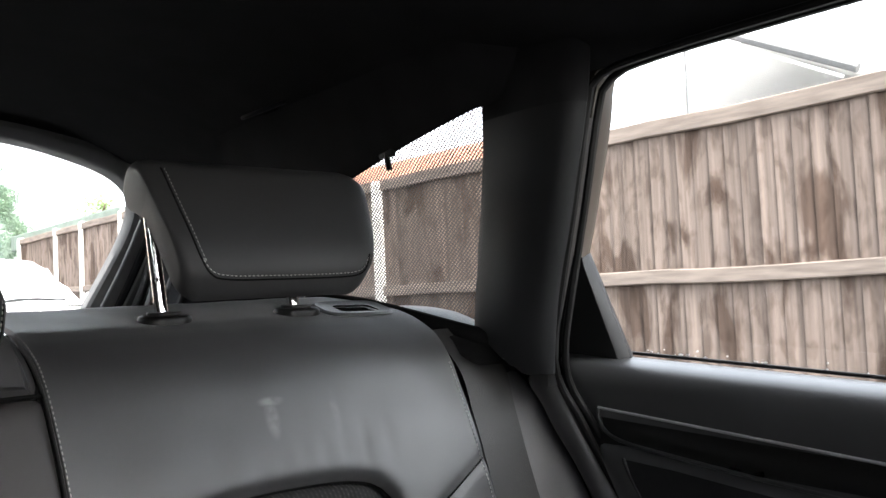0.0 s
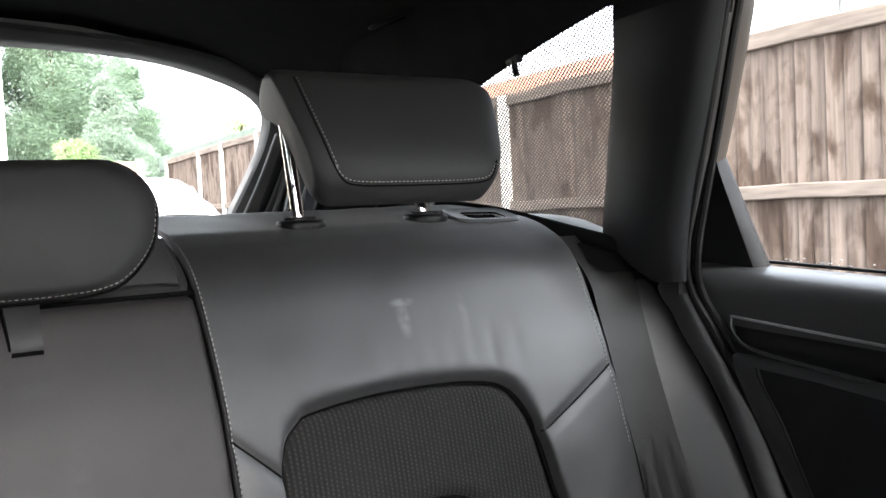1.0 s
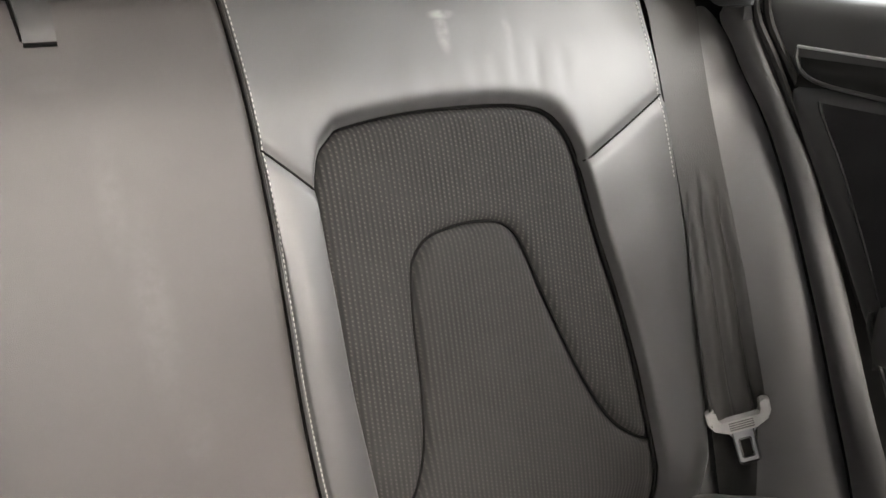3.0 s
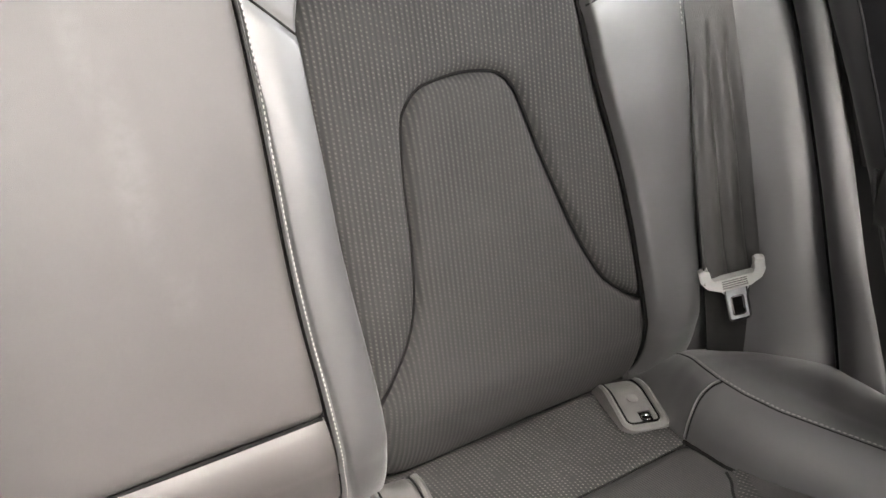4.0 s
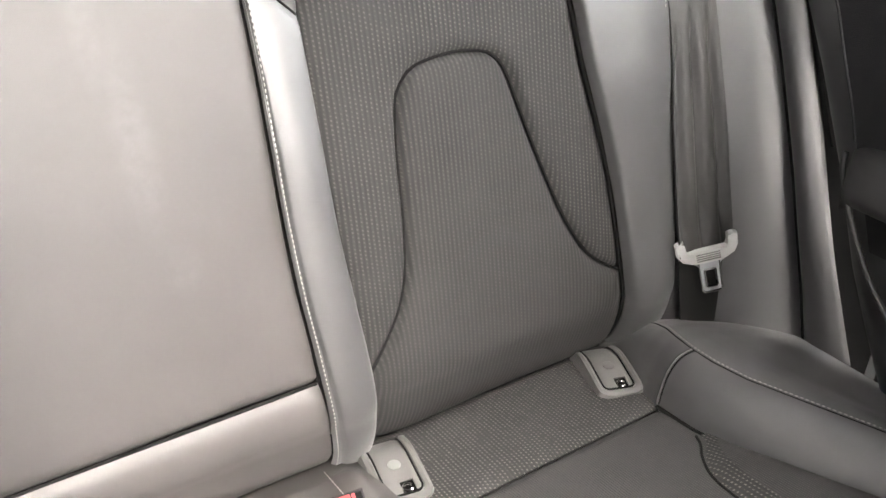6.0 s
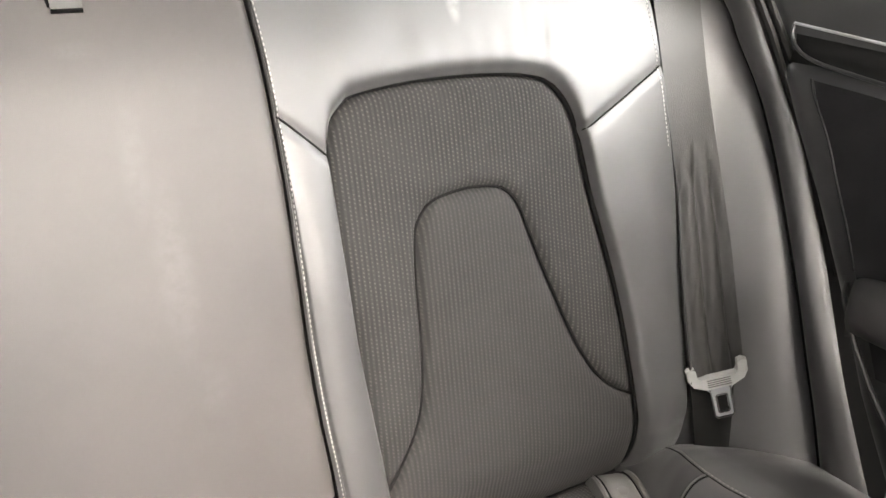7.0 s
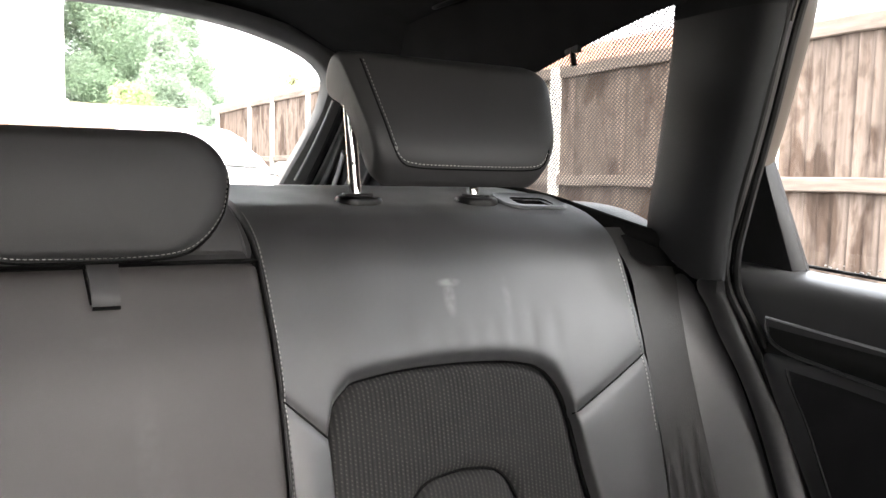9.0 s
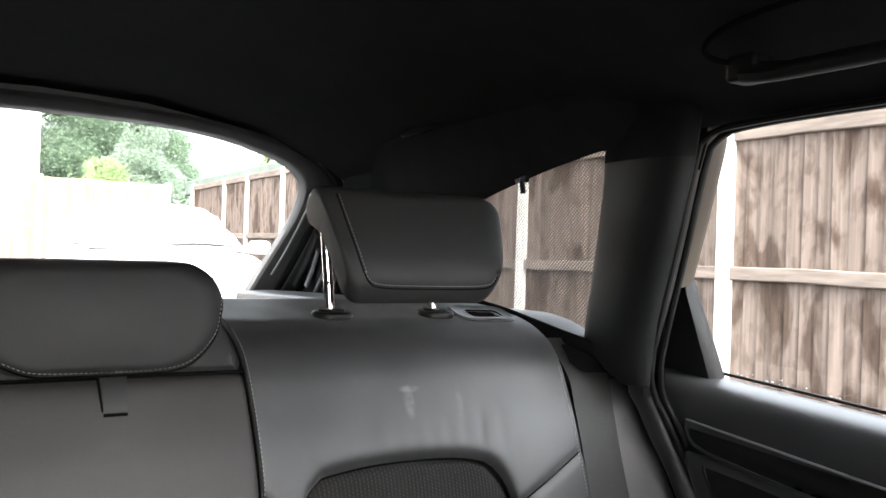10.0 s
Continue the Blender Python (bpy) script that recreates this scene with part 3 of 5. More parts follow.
def grommet(x, y, parent):
    cup = part("grommet", moved(extruded(rounded(0.052, 0.040, 0.0198, 8), 0.0155, lambda a, b, d: (a, b, d), 0.005, 4), pose(x, y - 0.004, 0.986, 4)), RUBBER, parent, "black plastic post guide")
    part("collar", moved(extruded(rounded(0.034, 0.026, 0.0128, 8), 0.004, lambda a, b, d: (a, b, d), 0.0015, 3), pose(x, y - 0.003, 1.0005, 4)), RUBBER, cup)


grommet(0.271, 0.0, seat_back)
grommet(0.419, 0.0, seat_back)
# release handle recess on top
ring = rounded(0.090, 0.062, 0.020, 6)
hole = rounded(0.050, 0.030, 0.008, 6)
tilt = pose(0.492, -0.006, 0.9965, 14, 1, -4)
plate = grid([[(a, b, -0.030) for a, b in ring], [(a, b, 0) for a, b in ring], [(a * 0.93, b * 0.9, 0.0022) for a, b in ring], [(a * 0.84, b * 0.78, 0.0006) for a, b in ring],
              [(a + 0.004, b, 0.0003) for a, b in hole]], True)
bezel = part("release_bezel", moved(plate, tilt), LEDGE, seat_back, "black plastic seat release bezel")
part("release_recess", moved(grid([[(a + 0.004, b, 0.0003) for a, b in hole], [(a + 0.004, b, -0.016) for a, b in hole], [(0.004 + a * 0.05, b * 0.05, -0.017) for a, b in hole]], True), tilt), CREASE, bezel)

# ---- middle seat back with its folded armrest ----
middle = thing("middle_seat_back", (0.0, 0.0, 0.36), "black leather middle seat back with its armrest folded up", "car seat")
X0, X1 = -0.135, 0.1372


def mid_edge(s):
    return float(np.interp(s, edge_l[:, 1], edge_l[:, 0])) - 0.0014


def panel(s0, s1, proud, round_top, nx=60, ns=110, soft=0.004):
    rows = []
    for s in np.linspace(s0, s1, ns):
        row = []
        for x in np.linspace(X0, mid_edge(s), nx):
            xe = mid_edge(s)
            d = min(x - X0, xe - x)
            e = min(s - s0, s1 - s)
            off = proud - 0.0035 * math.exp(-d / 0.002) - round_top * math.exp(-e / soft) + 0.002 * noise.noise((x * 7, s * 5, 9.1))
            row.append(on_back(x, s, off))
        rows.append(row)
    return grid(rows)


armrest = part("armrest", panel(s_of(0.4838), s_of(0.943), 0.006, 0.009, soft=0.005), LEATHER_MID, middle, "smooth black leather armrest folded up")
part("lower_pad", panel(s_of(0.37), s_of(0.4832), 0.010, 0.009, ns=60, soft=0.009), LEATHER_MID, middle, "rounded leather pad below the armrest")
part("upper_pad", panel(s_of(0.945), S_TOP, 0.004, 0.010, ns=40), LEATHER, middle)
body = [[on_back(x, s, -0.022) for s in np.linspace(0.0, S_END, 40)] + [(x, 0.05, 0.5), (x, -0.14, 0.36)] for x in np.linspace(X0, 0.14, 8)]
part("body", cap_ends(grid(body, True)), PLASTIC, middle)
part("seam", tube([on_back(mid_edge(s) + 0.0006, s, -0.003) for s in np.linspace(s_of(0.38), S_TOP, 60)], 0.002, 6), CREASE, middle)
# dark strips laid in the armrest gaps as their shade
part("armrest_gap", tube([on_back(x, s_of(0.4835), 0.0005) for x in np.linspace(X0, X1 + 0.012, 20)], 0.0019, 6), CREASE, middle)
part("armrest_gap", tube([on_back(x, s_of(0.944), 0.0005) for x in np.linspace(X0, X1, 20)], 0.0021, 6), CREASE, middle)
# pull strap
STRAP_LOW, STRAP_TOP = (-0.006, 0.0155), (-0.009, 0.0165)
strap = []
for t in np.linspace(0, 1, 16):
    s = s_of(0.9085) + t * (s_of(0.944) - s_of(0.9085))
    x0, x1 = STRAP_LOW[0] + (STRAP_TOP[0] - STRAP_LOW[0]) * t ** 1.5, STRAP_LOW[1] + (STRAP_TOP[1] - STRAP_LOW[1]) * t ** 1.5
    strap.append([on_back(x0 + (x1 - x0) * u, s, 0.0078 + 0.0035 * math.sin(math.pi * t ** 0.7) + 0.0012 * math.cos(6 * u) * t) for u in np.linspace(0, 1, 10)])
part("pull_strap", thick(grid(strap), 0.0018), LEATHER, middle, "short black leather pull strap")
part("strap_edge", tube([strap[0][k] for k in range(10)], 0.0018, 6), CREASE, middle, "dark rubber end of the strap")
# dark strip standing in for the shading at the strap's left side
part("strap_slot", tube([on_back(-0.0105 + 0.004 * t, s_of(0.942) - t * (s_of(0.942) - s_of(0.912)), 0.0060) for t in np.linspace(0, 1, 10)], 0.0011, 6), CREASE, middle)

# ---- head restraints ----
SIDE = catmull([(-0.048, 1.0205), (-0.057, 1.038), (-0.052, 1.066), (-0.030, 1.105), (-0.006, 1.142), (0.006, 1.153), (0.024, 1.157), (0.044, 1.150), (0.058, 1.134),
                (0.060, 1.120), (0.052, 1.112), (0.037, 1.107), (0.019, 1.099), (0.004, 1.082), (-0.012, 1.055), (-0.024, 1.029), (-0.030, 1.018), (-0.039, 1.013), (-0.048, 1.0205)], 61)[:-1]
headrest = thing("head_restraint", (0.345, 0.0, 1.006), "raised black leather head restraint on two chrome posts", "head restraint", "rear head restraints")
HX0, HX1 = 0.262, 0.506


def head_shape(p, q, d):
    w = d / (HX1 - HX0)
    return (HX0 + d + 0.020 * (q - 1.08) / 0.07 * w * w - 0.012 * (q - 1.08) / 0.07 * (1 - w), p, q)


pad_bm = extruded(SIDE, HX1 - HX0, head_shape, 0.016, 8, 0.0, 0.032)
pad = part("pad", pad_bm, LEATHER_HEAD, headrest, "hooked black leather pad")


line = [(0.272, 1.146), (0.275, 1.12), (0.281, 1.08), (0.286, 1.056), (0.296, 1.038), (0.315, 1.0325), (0.36, 1.0315), (0.42, 1.0315), (0.462, 1.033), (0.477, 1.040), (0.485, 1.056)]
line = catmull(line, 300)
head_bm = bmesh.new()
head_bm.from_mesh(pad.data)
head_tree = BVHTree.FromBMesh(head_bm)
head_bm.free()


def on_pad(c, lift):
    hits = [head_tree.ray_cast(Vector((x, -0.4, z)), Vector((0, 1, 0)))[0] for x, z in c]
    return [(h.x, h.y - lift, h.z) for h in hits if h]


part("seam", tube(on_pad(line, 0.0), 0.0010, 6), CREASE, headrest)
part("stitching", stitches(on_pad([(x + 0.0035 * (z > 1.05), z + 0.0038 * (z <= 1.05)) for x, z in line], 0.0003)), THREAD, headrest, "fine pale stitching")
for x in (0.271, 0.419):
    part("post", tube([(x - 0.006 * k / 11, 0.0 + 0.001 * k, 0.99 + 0.0105 * k) for k in range(12)], 0.0066, 14), CHROME, headrest, "chrome post")
part("post_notch", box(0.2645, 0.2665, -0.004, 0.004, 1.034, 1.038, 0.0005), RUBBER, headrest)

mid_head = thing("head_restraint", (0.01, 0.0, 0.96), "lowered black leather middle head restraint with pale stitching", "head restraint", "rear head restraints")
out = [(a - 0.0095, b) for a, b in rounded(0.246, 0.110, 0.044, 9)]
out = [(a - 0.016 * (b < 0) * (-b / 0.05) * (1 if a > 0 else -1), b + 0.004 * math.cos(a * 11)) for a, b in out]


def mid_shape(a, b, d):
    return (a, 0.002 - d + 0.14 * b, 1.0010 + b)


mid_pad = part("pad", extruded(out, 0.106, mid_shape, 0.028, 8, 0.006), LEATHER_HEAD, mid_head, "broad black leather pad")
loop = catmull([(0.108, 0.020), (0.104, -0.004), (0.096, -0.020), (0.083, -0.0345), (0.066, -0.0440), (0.03, -0.0485), (-0.03, -0.0485), (-0.07, -0.046), (-0.095, -0.036)], 120)
tree_bm = bmesh.new()
tree_bm.from_mesh(mid_pad.data)
pad_tree = BVHTree.FromBMesh(tree_bm)
laid = []
for a, b in loop:
    hit = pad_tree.ray_cast(Vector((a, -0.6, 1.0010 + b)), Vector((0, 1, 0)))[0]
    if hit:
        laid.append((hit.x, hit.y - 0.0009, hit.z))
tree_bm.free()
part("stitching", stitches(laid, 0.0030, 0.0015, 0.00045), THREAD, mid_head, "pale stitching along the lower edge")
part("seam", tube([(p[0], p[1] + 0.0004, p[2] - 0.0035) for p in laid], 0.0011, 6), CREASE, mid_head)
foot = []
for t in np.linspace(0, 1, 9):
    s = s_of(0.945) + t * (s_of(0.988) - s_of(0.945))
    foot.append([on_back(x, s, 0.020 - 0.016 * math.exp(-min(x - X0, 0.127 - 0.016 * t ** 2 - x) / 0.004) + 0.008 * t) for x in np.linspace(X0, 0.127 - 0.016 * t ** 2, 40)])
part("base_pad", grid(foot), LEATHER, mid_head, "leather collar under the pad")

# ---- seat cushion ----
cushion = thing("seat_cushion", (0.36, -0.3, 0.2), "black rear seat cushion of cloth with a leather bolster", "car seat")


def cushion_z(x, y):
    z = 0.368 + 0.16 * (-0.25 - y)
    return z + 0.002 * noise.noise((x * 8, y * 8, 2.2))


def seat_sheet(x_lo, x_hi, y_back, y_front, nx, ny, dip=(0.006, 0.006, 0.006, 0.006), lift=0.0):
    rows = []
    for v in np.linspace(0, 1, ny):
        row = []
        for u in np.linspace(0, 1, nx):
            yb, yf = y_back(u), y_front(u)
            y = yb + (yf - yb) * v
            a, b = x_lo(y), x_hi(y)
            x = a + (b - a) * u
            e = [(x - a), (b - x), abs(y - yb), abs(yf - y)]
            z = cushion_z(x, y) + lift - sum(d * math.exp(-q / 0.006) for d, q in zip(dip, e))
            row.append((x, y, z))
        rows.append(row)
    return grid(rows)


bolster_x = lambda y: float(np.interp(-y, [0.17, 0.20, 0.25, 0.275, 0.30, 0.352, 0.393, 0.435, 0.51, 0.70], [0.530, 0.524, 0.503, 0.492, 0.487, 0.485, 0.493, 0.5065, 0.5285, 0.58]))
left_x = lambda y: 0.196
band = seat_sheet(left_x, bolster_x, lambda u: -0.130, lambda u: -0.303, 80, 60, (0.0, 0.002, 0.0, 0.006))
for v in band.verts:
    v.co.z -= 0.014 * max(0.0, (v.co.y + 0.180) / 0.028) ** 1.5
part("rear_band", band, CLOTH_SEAT, cushion, "ribbed cloth band with pale flecks")
part("seat_cloth", seat_sheet(lambda y: 0.15, bolster_x, lambda u: -0.304, lambda u: -0.75, 80, 70, (0.0, 0.006, 0.006, 0.0), 0.001), CLOTH_PLAIN, cushion, "plain dark cloth sitting surface")
part("band_seam", tube([(x, -0.3035, cushion_z(x, -0.3035) - 0.004) for x in np.linspace(0.16, 0.485, 30)], 0.0012, 6), CREASE, cushion)
# tongue panel on the sitting surface
tl = catmull([(0.476, -0.362), (0.469, -0.374), (0.457, -0.3865), (0.4441, -0.4067), (0.438, -0.431), (0.4358, -0.473), (0.433, -0.4913), (0.431, -0.56), (0.44, -0.7)], 70)
for name, u0, u1, cloth_mat, text in (("insert_band", 0.0, 0.022, CLOTH_SEAT, "flecked ribbed edge of the side insert"), ("side_insert", 0.022, 1.0, CLOTH_PLAIN, "dark cloth side insert")):
    rows = []
    for x, y in tl:
        x0, x1 = x + u0, min(x + u1, max(bolster_x(y) + 0.004, x + u0 + 0.001))
        rows.append([(p, y, cushion_z(p, y) + 0.0115 * min(1.0, max(0.0, (-0.362 - y) / 0.05)) * (1 - math.exp(-(p - x) / 0.009)) * (1 - math.exp(-max(0.0, bolster_x(y) + 0.003 - p) / 0.010)) - 0.001) for p in np.linspace(x0, max(x1, x0 + 0.001), 16)])
    part(name, grid(rows), cloth_mat, cushion, text)
part("insert_seam", tube([(x - 0.0008, y, cushion_z(x, y) + 0.0008) for x, y in tl], 0.0015, 6), CREASE, cushion)
# leather bolster wrapping the corner
rows = []
for y in np.linspace(-0.165, -0.75, 120):
    a = bolster_x(y)
    xr = float(np.interp(-y, [0.165, 0.20, 0.22, 0.245, 0.27, 0.295, 0.325, 0.362, 0.402, 0.47, 0.75], [0.566, 0.561, 0.556, 0.545, 0.534, 0.528, 0.529, 0.536, 0.551, 0.577, 0.68]))
    zr = float(np.interp(-y, [0.165, 0.185, 0.20, 0.22, 0.245, 0.27, 0.295, 0.47, 0.75], [0.355, 0.376, 0.391, 0.405, 0.418, 0.426, 0.430, 0.434, 0.44]))
    za = cushion_z(a, y) - 0.008
    row = []
    for t in np.linspace(0, 1, 20):
        row.append((a + (xr - a) * t - 0.004 * math.sin(math.pi * t), y, za + (zr - za) * math.sin(t * math.pi / 2) ** 0.85))
    for t in np.linspace(0.05, 1, 20):
        row.append((xr + (0.73 - xr) * t, y, zr + 0.002 * math.sin(math.pi * min(1, 3 * t)) - 0.066 * t ** 1.25))
    rows.append(row)
bolster = part("bolster", grid(rows), LEATHER_COVER, cushion, "black leather side bolster")
ridge_pts = [r[19] for r in rows]
part("bolster_stitching", stitches([(p[0] + 0.0045, p[1], p[2] + 0.0007) for p in ridge_pts if p[1] < -0.225], 0.0032, 0.0018, 0.0005), THREAD, cushion, "pale stitches along the bolster")
part("bolster_seam", tube([(p[0] + 0.001, p[1], p[2] - 0.0002) for p in ridge_pts if p[1] < -0.21], 0.0009, 6), CREASE, cushion)
k = int(np.argmin([abs(r[0][1] + 0.297) for r in rows]))
part("bolster_piping", tube([tuple(np.array(rows[k][q]) + (-0.0006, 0.004 * math.sin(math.pi * q / 19), 0.0004)) for q in range(1, 20)], 0.0017, 8), LEATHER, cushion)
part("bolster_seam", tube([tuple(np.array(rows[k][q]) + (-0.0004, 0.004 * math.sin(math.pi * q / 19) - 0.0028, 0.0002)) for q in range(1, 20)], 0.0010, 6), CREASE, cushion)
# dark strip laid along the bolster as the shade of its gap
part("bolster_gap", tube([(bolster_x(y) - 0.001, y, cushion_z(0.5, y) - 0.003) for y in np.linspace(-0.30, -0.75, 60)], 0.0022, 6), CREASE, cushion)
# leather to the side of the buckle and below the middle
rows = []
for y in np.linspace(-0.165, -0.75, 110):
    rows.append([(x, y, cushion_z(x, y) - 0.004 + 0.026 * math.exp(-((x - 0.10) / 0.09) ** 2) * float(np.interp(-y, [0.17, 0.22, 0.3], [0.3, 1, 1])) + 0.003 * noise.noise((x * 22, y * 16, 3)) + 0.014 * math.exp(-((x - 0.168) / 0.020) ** 2 - ((y + 0.235) / 0.032) ** 2) - 0.020 * math.exp(-((x - 0.137) / 0.022) ** 2 - ((y + 0.300) / 0.040) ** 2)) for x in np.linspace(-0.14, 0.2, 90)])
part("middle_cover", grid(rows), LEATHER_MID, cushion, "leather between the seats with soft creases")
part("foam", box(-0.14, 0.70, -0.75, -0.15, 0.20, 0.318, 0.01), PLASTIC, cushion)
part("cover_stitching", stitches([(0.143 + 0.003 * t, -0.217 - 0.040 * t, cushion_z(0.15, -0.23) + 0.0275 + 0.002 * t) for t in np.linspace(0, 1, 12)]), THREAD, cushion)


def anchor_path(half, length, corner, n=9):
    """A U open at the back: down one side, round two corners, up the other."""
    p = [(-half, 0.048), (-half, 0.02)]
    for cx, g0 in ((-half + corner, math.pi), (half - corner, 1.5 * math.pi)):
        p += [(cx + corner * math.cos(g), -length + corner + corner * math.sin(g)) for g in np.linspace(g0, g0 + math.pi / 2, n)]
    return evenly(p + [(half, 0.02), (half, 0.048)], 60)


def isofix(x, y, rz, emblem):
    """A child-seat anchor cover: a raised grey U-shaped rim, a flap with an embossed disc, and the steel loop in its slot."""
    m = Matrix.Translation((x, y, cushion_z(x, y) + 0.009)) @ pose(0, 0, 0, 4, 0, rz)
    sag = lambda b: -0.012 * (max(0.0, b - 0.012) / 0.036) ** 2
    rim = [(0.0275, 0.0425, 0.014, -0.024), (0.0270, 0.0420, 0.014, -0.003), (0.0255, 0.0405, 0.0125, 0.0028), (0.0225, 0.037, 0.010, 0.0040),
           (0.0195, 0.032, 0.008, 0.0026), (0.0180, 0.030, 0.007, -0.001), (0.0178, 0.0298, 0.007, -0.010)]
    f = part("anchor_frame", moved(grid([[(a, b, z + sag(b)) for a, b in anchor_path(h, l, c)] for h, l, c, z in rim]), m), DARKGREY, cushion, "grey plastic child-seat anchor rim")
    flap = []
    for b in np.linspace(0.048, -0.0285, 44):
        flap.append([(a, b, 0.0008 + sag(b) + 0.0016 * math.sin((0.048 - b) * 30) - 0.002 * (abs(a) / 0.0168) ** 6) for a in np.linspace(-0.0168, 0.0168, 30)])
    plate_bm = grid(flap)
    notch = [q for q in plate_bm.faces if -0.0030 < q.calc_center_median().x < 0.0115 and q.calc_center_median().y < -0.0140]
    bmesh.ops.delete(plate_bm, geom=notch, context="FACES")
    part("anchor_flap", moved(thick(plate_bm, 0.002), m), DARKGREY, f, "grey flap")
    # dark strip round the flap paints the shade of its gap
    part("flap_gap", moved(tube([(a * 1.03, b, 0.0012 + sag(b)) for a, b in anchor_path(0.0170, 0.0290, 0.006)], 0.0011, 6), m), CREASE, f)
    part("emblem", moved(extruded(rounded(0.0125, 0.0125, 0.0061, 8), 0.0012, lambda a, b, d: (a, b + 0.006, d + 0.0018), 0.0005, 2), m), emblem, f, "embossed round emblem")
    part("slot", moved(box(-0.0050, 0.0135, -0.0297, -0.0120, -0.016, -0.0035, 0.001), m), CREASE, f)
    part("steel_loop", moved(tube([(0.0030 + 0.0048 * math.cos(a), -0.0225 + 0.0040 * math.sin(a), 0.0008) for a in np.linspace(0.3, 5.6, 16)], 0.0014, 8), m), CHROME, f, "shiny steel anchor loop")


isofix(0.208, -0.236, -9, EMBLEM)
isofix(0.485, -0.229, -19, DARKGREY)

# ---- seat belt buckle ----
buckle = thing("belt_buckle", (0.135, -0.27, 0.39), "red push button of a seat belt buckle in a black case", "belt buckle")
bm_pose = pose(0.138, -0.283, 0.402, 28, 0, -8) @ Matrix.Scale(0.84, 4)
part("case", moved(box(-0.0175, 0.0175, -0.06, 0.022, -0.016, 0.006, 0.004, 3), bm_pose), PLASTIC, buckle, "black buckle case")
part("case_rim", moved(tube([(a * 0.0170, 0.021 if k in (1, 2) else -0.055, 0.0058) for k, a in ((0, -1), (1, -1), (2, 1), (3, 1))], 0.0009, 6), bm_pose), PLASTIC, buckle, "worn dark rim of the case")
part("button", moved(box(-0.0150, 0.0035, -0.05, 0.0190, 0.004, 0.0085, 0.002, 3), bm_pose), RED, buckle, "red push button")
part("broken_button_edge", moved(joined(box(0.0050, 0.0085, 0.002, 0.0185, 0.004, 0.0080, 0.001), box(0.0045, 0.0100, -0.018, -0.004, 0.003, 0.0070, 0.001), box(0.0050, 0.0120, -0.05, -0.026, 0.003, 0.0076, 0.001)), bm_pose), RED, buckle, "chipped red edge of the button")
part("slot", moved(box(0.0040, 0.0155, -0.05, 0.0185, 0.0052, 0.0064, 0.0003), bm_pose), CREASE, buckle)

# ---- side panel beside the seat back ----
side = thing("side_bolster", (0.64, -0.2, 0.4), "black leather side bolster between seat back and door", "seat bolster")


SIDE_Z = [0.340, 0.425, 0.496, 0.562, 0.624, 0.685, 0.745, 0.803, 0.850, 0.884, 0.905, 0.919]
seam_x = glide(SIDE_Z, [0.738, 0.7328, 0.7246, 0.7204, 0.718, 0.7145, 0.708, 0.696, 0.685, 0.676, 0.667, 0.653])
seam_y = glide(SIDE_Z, [-0.300, -0.2775, -0.2588, -0.2387, -0.2167, -0.1951, -0.1742, -0.1537, -0.131, -0.1175, -0.1025, -0.093])
ROLL_Z = [0.340, 0.418, 0.483, 0.573, 0.630, 0.690, 0.750, 0.808, 0.838, 0.870, 0.913]
roll_x = glide(ROLL_Z, [0.750, 0.738, 0.731, 0.733, 0.736, 0.7325, 0.7187, 0.697, 0.684, 0.674, 0.660])
roll_y = glide(ROLL_Z, [-0.358, -0.331, -0.307, -0.270, -0.2457, -0.222, -0.2046, -0.187, -0.1767, -0.1655, -0.1535])
panel_y = glide([0.33, 0.45, 0.6, 0.83, 0.93], [-0.160, -0.135, -0.110, -0.078, -0.035])


def side_edge(z):
    """Inner edge, seam and outer edge of the side bolster at a height."""
    return np.array((0.535 + 0.04 * (z - 0.3), panel_y(z))), np.array((seam_x(z), seam_y(z))), np.array((roll_x(z), roll_y(z)))


zs = np.linspace(0.28, 0.919, 88)
rows, rows2 = [], []
for z in zs:
    l, r, o = side_edge(z)
    n_ = np.array((-(r - l)[1], (r - l)[0])) / np.linalg.norm(r - l)
    row = []
    for t in np.linspace(0, 1, 30):
        dip = 0.006 * math.exp(-(1 - t) * np.linalg.norm(r - l) / 0.006)
        p = l + (r - l) * t - n_ * (0.006 * math.sin(math.pi * t) - dip) + n_ * 0.0015 * noise.noise((t * 3, z * 9, 5.5))
        row.append((p[0], p[1], z))
    rows.append(row)
    if z < 0.912:
        f = max(0.0, (z - 0.87) / 0.042)
        r = r + (np.array((0.6545, -0.128)) - r) * f * f
        n_ = np.array((-(o - r)[1], (o - r)[0])) / np.linalg.norm(o - r)
        row = []
        for t in np.linspace(0, 1, 22):
            p = r + (o - r) * t - n_ * (0.012 * math.sin(math.pi * t) ** 0.6 - 0.004 * math.exp(-t / 0.06))
            row.append((p[0], p[1], z))
        rows2.append(row + [(o[0] + 0.012, o[1] + 0.03, z), (o[0] + 0.03, o[1] + 0.06, z)])
part("inner_panel", grid(rows), LEATHER_COVER, side, "smooth leather panel behind the belt")
part("outer_roll", cap_ends(grid(rows2)), LEATHER_COVER, side, "rounded leather roll beside the door")
part("seam", tube([(seam_x(z) - 0.0005, seam_y(z) + 0.0005, z) for z in zs if z < 0.90], 0.0018, 6), CREASE, side)
part("core", cap_ends(grid([[(0.53, -0.02, z), (0.53, panel_y(z) + 0.01, z), (seam_x(z), seam_y(z) + 0.03, z), (roll_x(z) + 0.02, roll_y(z) + 0.06, z), (0.765, -0.02, z)] for z in zs[::6]], True)), PLASTIC, side)

